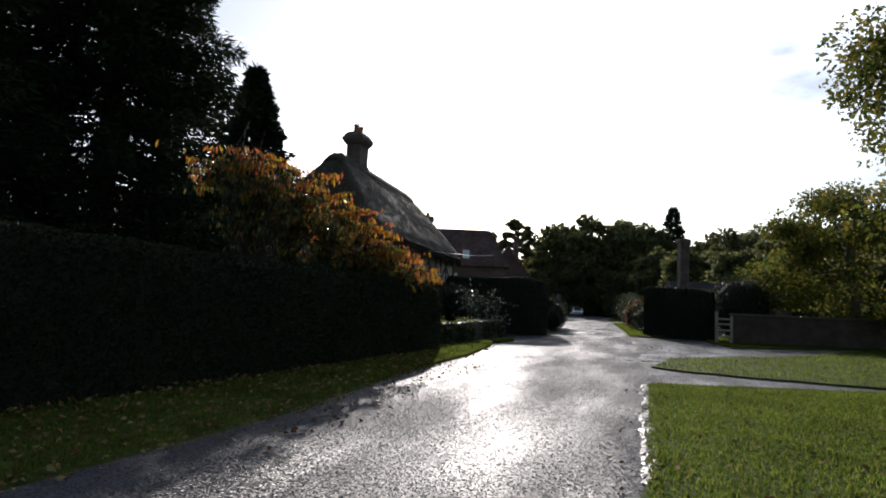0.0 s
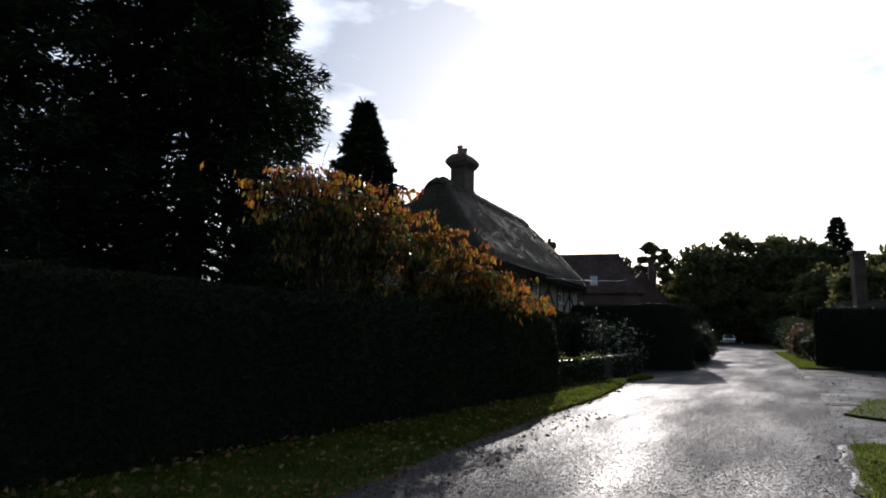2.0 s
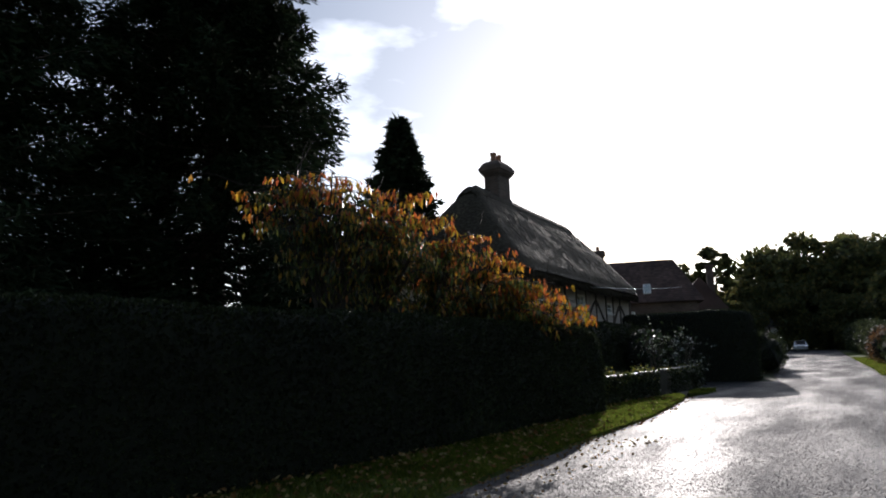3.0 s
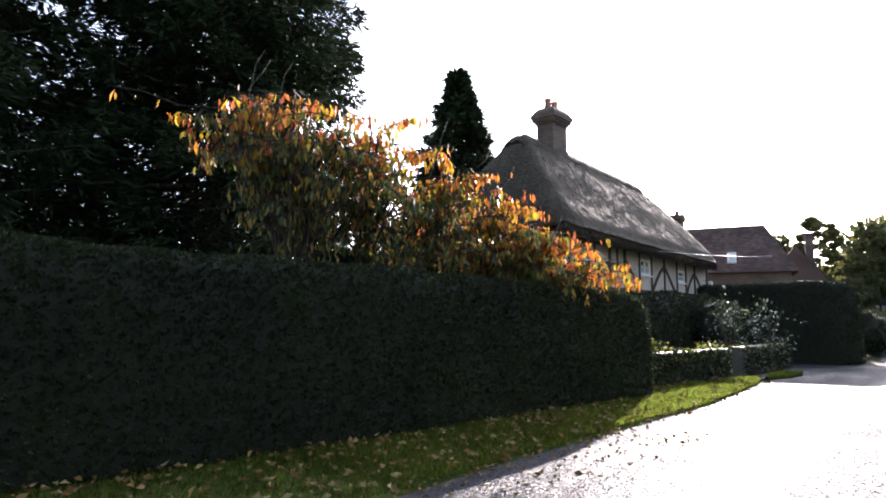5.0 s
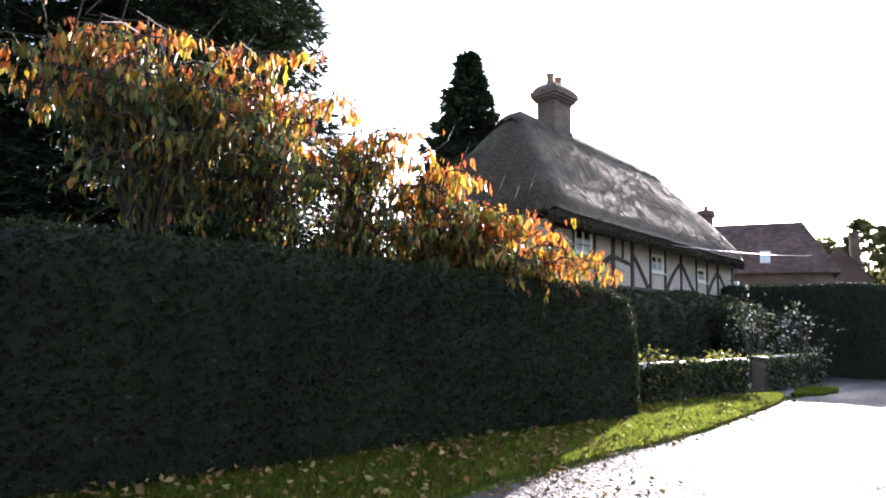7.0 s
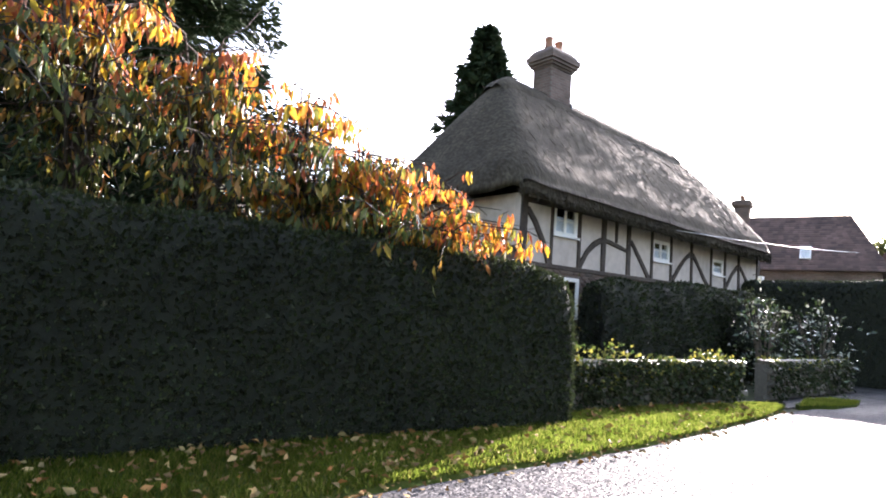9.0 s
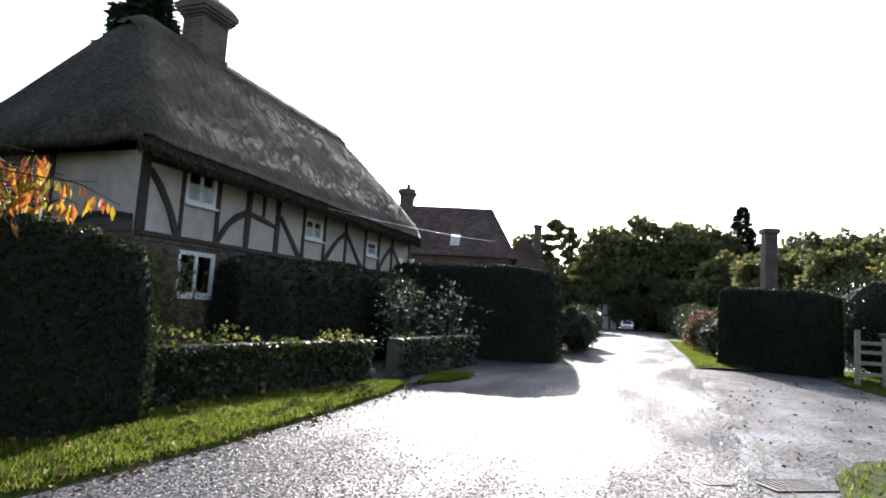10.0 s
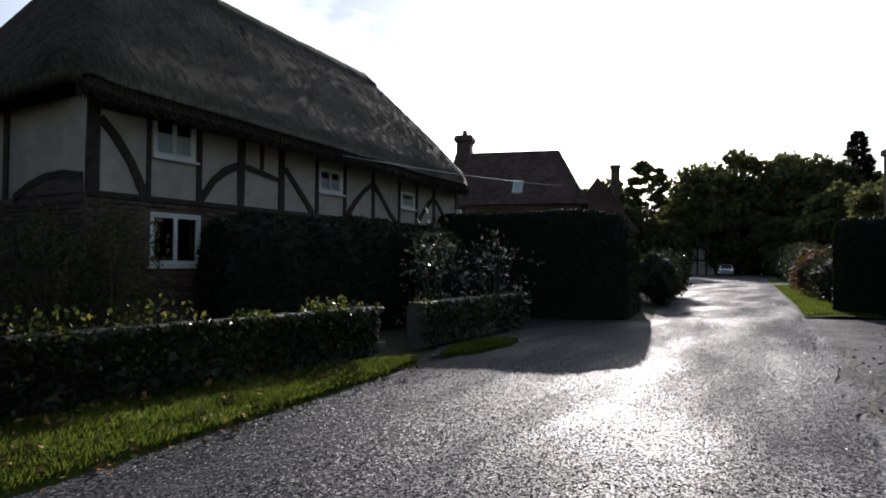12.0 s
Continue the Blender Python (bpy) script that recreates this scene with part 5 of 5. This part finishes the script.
right_house = empty("house", pose(21.5, 51.5, 0), "tiled house behind trees with a tall brick chimney", "house")
part("wall", box_bm(-1.6, -1, -0.05, 7, 5, 2.7), BRICKWALL, right_house)
gable_roof("roof", -2.0, 7.4, -1.4, 5.4, 2.6, 4.0, SLATE, right_house)
rc_ = part("chimney", box_bm(-2.35, -1.75, 0.0, -1.65, -1.05, 7.0, 0.02), BRICKWALL, right_house, "tall dark brick chimney")
part("cap", box_bm(-2.45, -1.85, 7.0, -1.55, -0.95, 7.3, 0.03), BRICKWALL, rc_)


def parked_car(place, turn):
    thing = empty("car", pose(*place, 0, 0, turn), "small silver car parked at the end of the lane", "car")
    prof = [(-2.0, 0.3), (-2.05, 0.75), (-1.75, 0.92), (-1.1, 0.98), (-0.6, 1.42), (0.7, 1.48), (1.45, 1.0), (1.95, 0.9), (2.05, 0.5), (2.0, 0.3)]
    bm = bmesh.new()
    rows = []
    for w, k in ((-0.82, 0.94), (-0.6, 1.0), (0.6, 1.0), (0.82, 0.94)):
        rows.append([bm.verts.new((x, w * (0.84 if z > 1.1 else 1.0), z * k)) for x, z in prof])
    for a, b in zip(rows, rows[1:]):
        for i in range(len(prof)):
            j = (i + 1) % len(prof)
            bm.faces.new((a[i], a[j], b[j], b[i]))
    bm.faces.new(rows[0][::-1])
    bm.faces.new(rows[-1])
    bmesh.ops.recalc_face_normals(bm, faces=bm.faces)
    body = part("body", bm, CAR_PAINT, thing)
    for y in (-0.78, 0.74):
        part("side_window", box_bm(-0.7, y, 1.0, 0.75, y + 0.04, 1.36, 0.01), DARK, body)
    wb = bmesh.new()
    q = [wb.verts.new(p) for p in ((-1.10, -0.62, 0.99), (-1.10, 0.62, 0.99), (-0.64, 0.55, 1.40), (-0.64, -0.55, 1.40))]
    wb.faces.new(q)
    w2 = bmesh.ops.extrude_face_region(wb, geom=wb.faces[:])
    bmesh.ops.translate(wb, vec=(-0.02, 0, 0.02), verts=[v for v in w2["geom"] if isinstance(v, bmesh.types.BMVert)])
    part("windscreen", wb, DARK, body)
    for x in (-1.3, 1.3):
        for y in (-0.8, 0.62):
            wh = part("wheel", tube_bm([(x, y, 0.3), (x, y + 0.18, 0.3)], (0.3, 0.3), 18), RUBBER, thing)
            part("rim", tube_bm([(x, y - 0.005, 0.3), (x, y + 0.185, 0.3)], (0.18, 0.18), 14), LEAD, wh)
    for y in (-0.6, 0.6):
        part("headlight", box_bm(-2.07, y - 0.15, 0.62, -2.0, y + 0.15, 0.76, 0.01), WHITE, body)


parked_car((22.2, 101, 0.0), 78)

# ---- overhead cable from the cottage's eaves to the next house ----
cable_bm = bmesh.new()
c0, c1 = Vector((-0.66, 27.18, 3.70)), Vector((3.42, 41.3, 4.72))
tube_bm([tuple(c0.lerp(c1, k / 12) - Vector((0, 0, 0.35 * (k / 12) * (1 - k / 12)))) for k in range(13)], [0.009] * 13, 6, cable_bm)
tagged(from_bm("overhead_cable", cable_bm, CABLE, smooth=True), "thin pale overhead cable between cottage eaves and next house", "cable")

# ---- ivy, stones and bricks ----


def ivy(name, wall_len, m, spans, label, mat, per_m=260, leaf=0.06):
    thing = empty(name, m, label, "ivy")
    pts, dr = [], []
    for a, b, up, down in spans:
        n = int((b - a) * per_m)
        x = rng.uniform(a, b, n)
        y = rng.uniform(-0.10, 0.42, n)
        z = 0.70 + rng.uniform(0, 1, n) ** 1.5 * up
        hang = rng.uniform(size=n) < 0.35
        y = np.where(hang, rng.uniform(-0.12, -0.02, n), y)
        z = np.where(hang, 0.72 - rng.uniform(0, 1, n) ** 1.6 * down, z)
        z = z + 0.06 * np.sin(x * 5)
        pts.append(np.stack([x, y, z], axis=1))
        dr.append(np.stack([rng.normal(size=n) * 0.3, np.full(n, -0.5), np.where(hang, -0.6, 0.5)], axis=1))
    leaves("foliage", np.concatenate(pts), np.concatenate(dr), leaf, mat, thing, aspect=0.8, spread=0.6)
    vine = bmesh.new()
    for a, b, up, down in spans:
        tube_bm([(a, 0.1, 0.7), ((a + b) / 2, 0.0, 0.76), (b, 0.12, 0.72)], (0.012, 0.012, 0.008), 5, vine)
    part("stem", vine, BARK, thing)


ivy("ivy", len_a, wall_a.matrix_world.copy(), [(0.0, 2.0, 0.28, 0.35), (2.0, 3.6, 0.07, 0.12), (3.6, 4.9, 0.20, 0.55)], "yellow-green ivy trailing over the garden wall", IVY_LEAF)
ivy("ivy", len_b, wall_b.matrix_world.copy(), [(0.0, 1.2, 0.05, 0.1), (1.2, 4.3, 0.05, 0.08)], "thin ivy on the far garden wall", IVY_LEAF, per_m=90)
tagged(leaves("fallen_leaves", np.concatenate([scatter_humped(VERGE_IN, VERGE_OUT, 5, 16.5, 1500, 0.085, 0.05, 0.03), scatter_humped(VERGE_IN, VERGE_OUT, 16.5, 22.5, 300, 0.085, 0.05, 0.03)]), rng.normal(size=(1800, 3)) * np.array([1, 1, 0.3]), 0.078, FALLEN, aspect=0.55, spread=0.1, fold=0.22), "pale fallen leaves over the verge", "leaves", kind="stuff")
edge_pts = np.concatenate([scatter_between([(x, y) for x, y in LEFT_EDGE], [(x + 1.1, y) for x, y in LEFT_EDGE], 6, 15, 260, 0.03),
                           scatter_between([(x - 0.25, y) for x, y in VERGE_OUT], [(x + 0.22, y) for x, y in VERGE_OUT], 4, 23, 700, 0.035),
                           scatter_between([(x - 0.5, y) for x, y in RIGHT_EDGE], [(x + 0.1, y) for x, y in RIGHT_EDGE], 3, 13, 80, 0.035)])
tagged(leaves("fallen_leaves", edge_pts, rng.normal(size=(len(edge_pts), 3)) * np.array([1, 1, 0.1]), 0.06, FALLEN, aspect=0.6, spread=0.1), "small fallen leaves and litter along the road edge", "leaves", kind="stuff")
lawn_pts = scatter_in(near, 420, 0.06)
tagged(leaves("fallen_leaves", lawn_pts, rng.normal(size=(len(lawn_pts), 3)) * np.array([1, 1, 0.15]), 0.08, FALLEN, aspect=0.6, spread=0.1), "yellow fallen leaves on the green", "leaves", kind="stuff")


def stone_mesh(name, sx, sy, sz, rough, mat, sub=1, seed=0):
    bm = bmesh.new()
    bmesh.ops.create_cube(bm, size=1.0)
    bmesh.ops.bevel(bm, geom=bm.edges[:], offset=0.16, segments=1, affect="EDGES")
    for v in bm.verts:
        k = 1 + rough * noise.noise(v.co * 2.3 + Vector((seed * 7.7, 0, seed)))
        v.co = Vector((v.co.x * sx * k, v.co.y * sy * k, v.co.z * sz * k))
    me = bpy.data.meshes.new(name)
    bm.to_mesh(me)
    bm.free()
    me.materials.append(mat)
    return me


STONES = [stone_mesh("stone", 0.26, 0.14, 0.12, 0.35, FLINT, seed=i) for i in range(6)]
BRICKS = [stone_mesh("brick", 0.215, 0.05, 0.065, 0.08, BRICK, seed=i) for i in range(4)]


def lay(name, meshes, parent, x, y, z, turn=0.0, stretch=1.0):
    ob = new(name, random.choice(meshes))
    ob.parent = parent
    ob.matrix_basis = pose(x, y, z, random.uniform(-3, 3), random.uniform(-3, 3), turn + random.uniform(-2, 2)) @ Matrix.Diagonal((stretch, 1, 1, 1))
    return ob


def stone_courses(wall, length, top):
    z = 0.06
    row = 0
    while z < top - 0.05:
        x = 0.1 if row % 2 else 0.0
        while x < length:
            s = random.uniform(0.75, 1.3)
            lay("stone", STONES, wall, x + 0.13 * s, 0.03 + random.uniform(-0.015, 0.015), z, 0, s)
            x += 0.27 * s
        z += 0.125
        row += 1
    x = 0.0
    while x < length:
        s = random.uniform(0.9, 1.4)
        lay("coping_stone", STONES, wall, x + 0.13 * s, 0.12, top, 0, s).scale = (s, 1.9, 0.8)
        x += 0.28 * s


cover = empty("ivy", wall_a.matrix_world.copy(), "dark ivy covering the face of the garden wall", "ivy")
n_c = 3200
vine_a = bmesh.new()
for k in range(9):
    x0 = 0.25 + k * 0.52
    tube_bm([(x0, -0.02, 0.0), (x0 + 0.08, -0.03, 0.3), (x0 - 0.05, -0.02, 0.55), (x0 + 0.06, 0.05, 0.76)], (0.014, 0.012, 0.010, 0.006), 5, vine_a)
part("stem", vine_a, BARK, cover)
leaves("foliage", np.stack([rng.uniform(0, len_a, n_c), rng.uniform(-0.10, -0.03, n_c), 0.78 * rng.uniform(0, 1, n_c) ** 0.7], axis=1), np.tile((0, -0.7, -0.5), (n_c, 1)), 0.07, YEW_LEAF, cover, aspect=0.8, spread=0.5)
# ivy added over the stones so that this wall's face comes out dark
cover = empty("ivy", wall_b.matrix_world.copy(), "dark ivy added to darken the face of the far garden wall", "ivy")
vine_b = bmesh.new()
for k in range(8):
    x0 = 0.25 + k * 0.5
    tube_bm([(x0, -0.02, 0.0), (x0 + 0.07, -0.03, 0.35), (x0 - 0.04, 0.0, 0.74)], (0.013, 0.011, 0.006), 5, vine_b)
part("stem", vine_b, BARK, cover)
leaves("foliage", np.stack([rng.uniform(0, len_b, 1300), rng.uniform(-0.10, -0.03, 1300), 0.74 * rng.uniform(0, 1, 1300) ** 0.7], axis=1), np.tile((0, -0.7, -0.5), (1300, 1)), 0.07, YEW_LEAF, cover, aspect=0.8, spread=0.5)
stone_courses(wall_a, len_a, 0.72)
stone_courses(wall_b, len_b, 0.72)


def brick_rows(parent, x0, x1, z0, z1, y, turn=0.0, hole=None, name="brick"):
    row, z = 0, z0
    while z < z1 - 0.03:
        x = x0 + (0.1125 if row % 2 else 0.0)
        while x < x1 - 0.1:
            if not (hole and hole[0] - 0.12 < x + 0.11 < hole[1] + 0.12 and hole[2] - 0.05 < z < hole[3] + 0.05):
                if turn:
                    lay(name, BRICKS, parent, y, x + 0.11, z, turn)
                else:
                    lay(name, BRICKS, parent, x + 0.11, y, z)
            x += 0.225
        z += 0.075
        row += 1


lower = [o for o in cottage.children if o.name.startswith("lower_wall")][0]
brick_rows(lower, 0.02, 2.6, 0.75, 2.38, -0.048, hole=(1.0, 2.0, 1.30, 2.26))
lower_end = [o for o in cottage.children if o.name.startswith("lower_end")][0]
brick_rows(lower_end, 0.02, 2.2, 1.4, 2.38, -0.006, 90)

# gate, drain and small things by the lane
gate = empty("field_gate", pose(13.85, 30.4, 0, 0, 0, -4), "weathered grey wooden gate beside the brick wall", "gate")
for x in (-0.35, 0.35):
    part("post", box_bm(x - 0.06, -0.06, -0.05, x + 0.06, 0.06, 1.55 if x < 0 else 1.35, 0.015), GREYWOOD, gate)
for z in (0.35, 0.65, 0.95, 1.2):
    part("rail", box_bm(-0.29, -0.025, z - 0.05, 0.29, 0.025, z + 0.05, 0.008), GREYWOOD, gate)


def drain(place, turn, w, d, bars, label):
    thing = empty("drain_grate", pose(*place, 0, 0, turn), label, "drain")
    fb = bmesh.new()
    for a, b, c, e in ((-w, w, -d, -d + 0.03), (-w, w, d - 0.03, d), (-w, -w + 0.03, -d + 0.03, d - 0.03), (w - 0.03, w, -d + 0.03, d - 0.03)):
        box_bm(a, c, -0.02, b, e, 0.012, 0.003, fb)
    part("frame", fb, IRON, thing)
    for i in range(bars):
        x = -w + 0.05 + (2 * w - 0.1) * i / (bars - 1)
        part("bar", box_bm(x - 0.019, -d + 0.03, -0.015, x + 0.019, d - 0.03, 0.010, 0.003), IRON, thing)
    part("pit", box_bm(-w + 0.03, -d + 0.03, -0.035, w - 0.03, d - 0.03, -0.02), DARK, thing)


# lantern at the far corner of the cottage front
lamp = empty("wall_lantern", COT @ pose(10.9, -0.05, 2.95), "small pale lantern on the cottage wall", "lantern")
part("bracket", tube_bm([(0, 0.05, 0.1), (0, -0.12, 0.14), (0, -0.2, 0.08)], (0.012, 0.012, 0.012), 6), IRON, lamp)
part("glass_box", box_bm(-0.07, -0.27, -0.14, 0.07, -0.13, 0.06, 0.02), WHITE, lamp)

drain((6.33, 18.55, -0.018), 18, 0.34, 0.2, 10, "iron drain grate set in the drive's edge")
drain((5.53, 18.37, 0.003), 18, 0.14, 0.15, 4, "small iron gully cover in the road")


# worn joint between the lane and the drive: crumbled dark edge and loose stones
def worn_edge(line, width, seed, label):
    pts = np.array(line, dtype=float)
    bm = bmesh.new()
    prev = None
    total = int(np.linalg.norm(pts[-1] - pts[0]) / 0.08)
    for i in range(total + 1):
        f = i / total
        y = pts[0, 1] + (pts[-1, 1] - pts[0, 1]) * f
        x = np.interp(y, pts[:, 1], pts[:, 0]) + 0.22 * noise.noise((y * 0.8, seed, 0)) + 0.07 * noise.noise((y * 3.1, seed, 2))
        w = width * max(0.0, 0.35 + 1.3 * noise.noise((y * 1.3, seed, 5)) + 0.6 * noise.noise((y * 4.7, seed, 8)))
        cur = (bm.verts.new((x - w, y, -0.013)), bm.verts.new((x + w + 0.008, y, -0.013)))
        if prev:
            bm.faces.new((prev[0], prev[1], cur[1], cur[0]))
        prev = cur
    for f in bm.faces:
        f.normal_update()
    return tagged(from_bm("worn_edge", bm, SOIL), label, "ground", kind="structure")


worn_edge([(5.2, 15.0), (7.55, 23.0), (10.0, 32.0)], 0.03, 1.0, "crumbled dark edge of the tarmac")
pebbles = scatter_between([(x - 0.35, y) for x, y in RIGHT_EDGE], [(x + 0.25, y) for x, y in RIGHT_EDGE], 14, 33, 500, 0.004)
n_p = len(pebbles)
tagged(leaves("gravel", pebbles, rng.normal(size=(n_p, 3)) * np.array([1, 1, 0.3]), 0.02, LEAD_STONE, aspect=0.9, spread=0.1, fold=0.3), "loose wet gravel along the edge of the lane", "gravel", kind="stuff")
WET_LEAF = material("wet_leaf_litter", [(0.035, 0.025, 0.018), (0.06, 0.04, 0.025), (0.11, 0.075, 0.04)], island=True, rough=0.5, bump=0, stain=0.2)
drive_litter = scatter_in([(5.0, 13.6), (6.2, 15.4), (8.6, 20.6), (13.0, 23.2), (13.5, 30.0), (10.4, 32.0), (7.2, 22.0)], 700, -0.012)
tagged(leaves("fallen_leaves", drive_litter, rng.normal(size=(len(drive_litter), 3)) * np.array([1, 1, 0.1]), 0.06, WET_LEAF, aspect=0.6, spread=0.1, fold=0.2), "dark wet leaves stuck to the gravel drive", "leaves", kind="stuff")
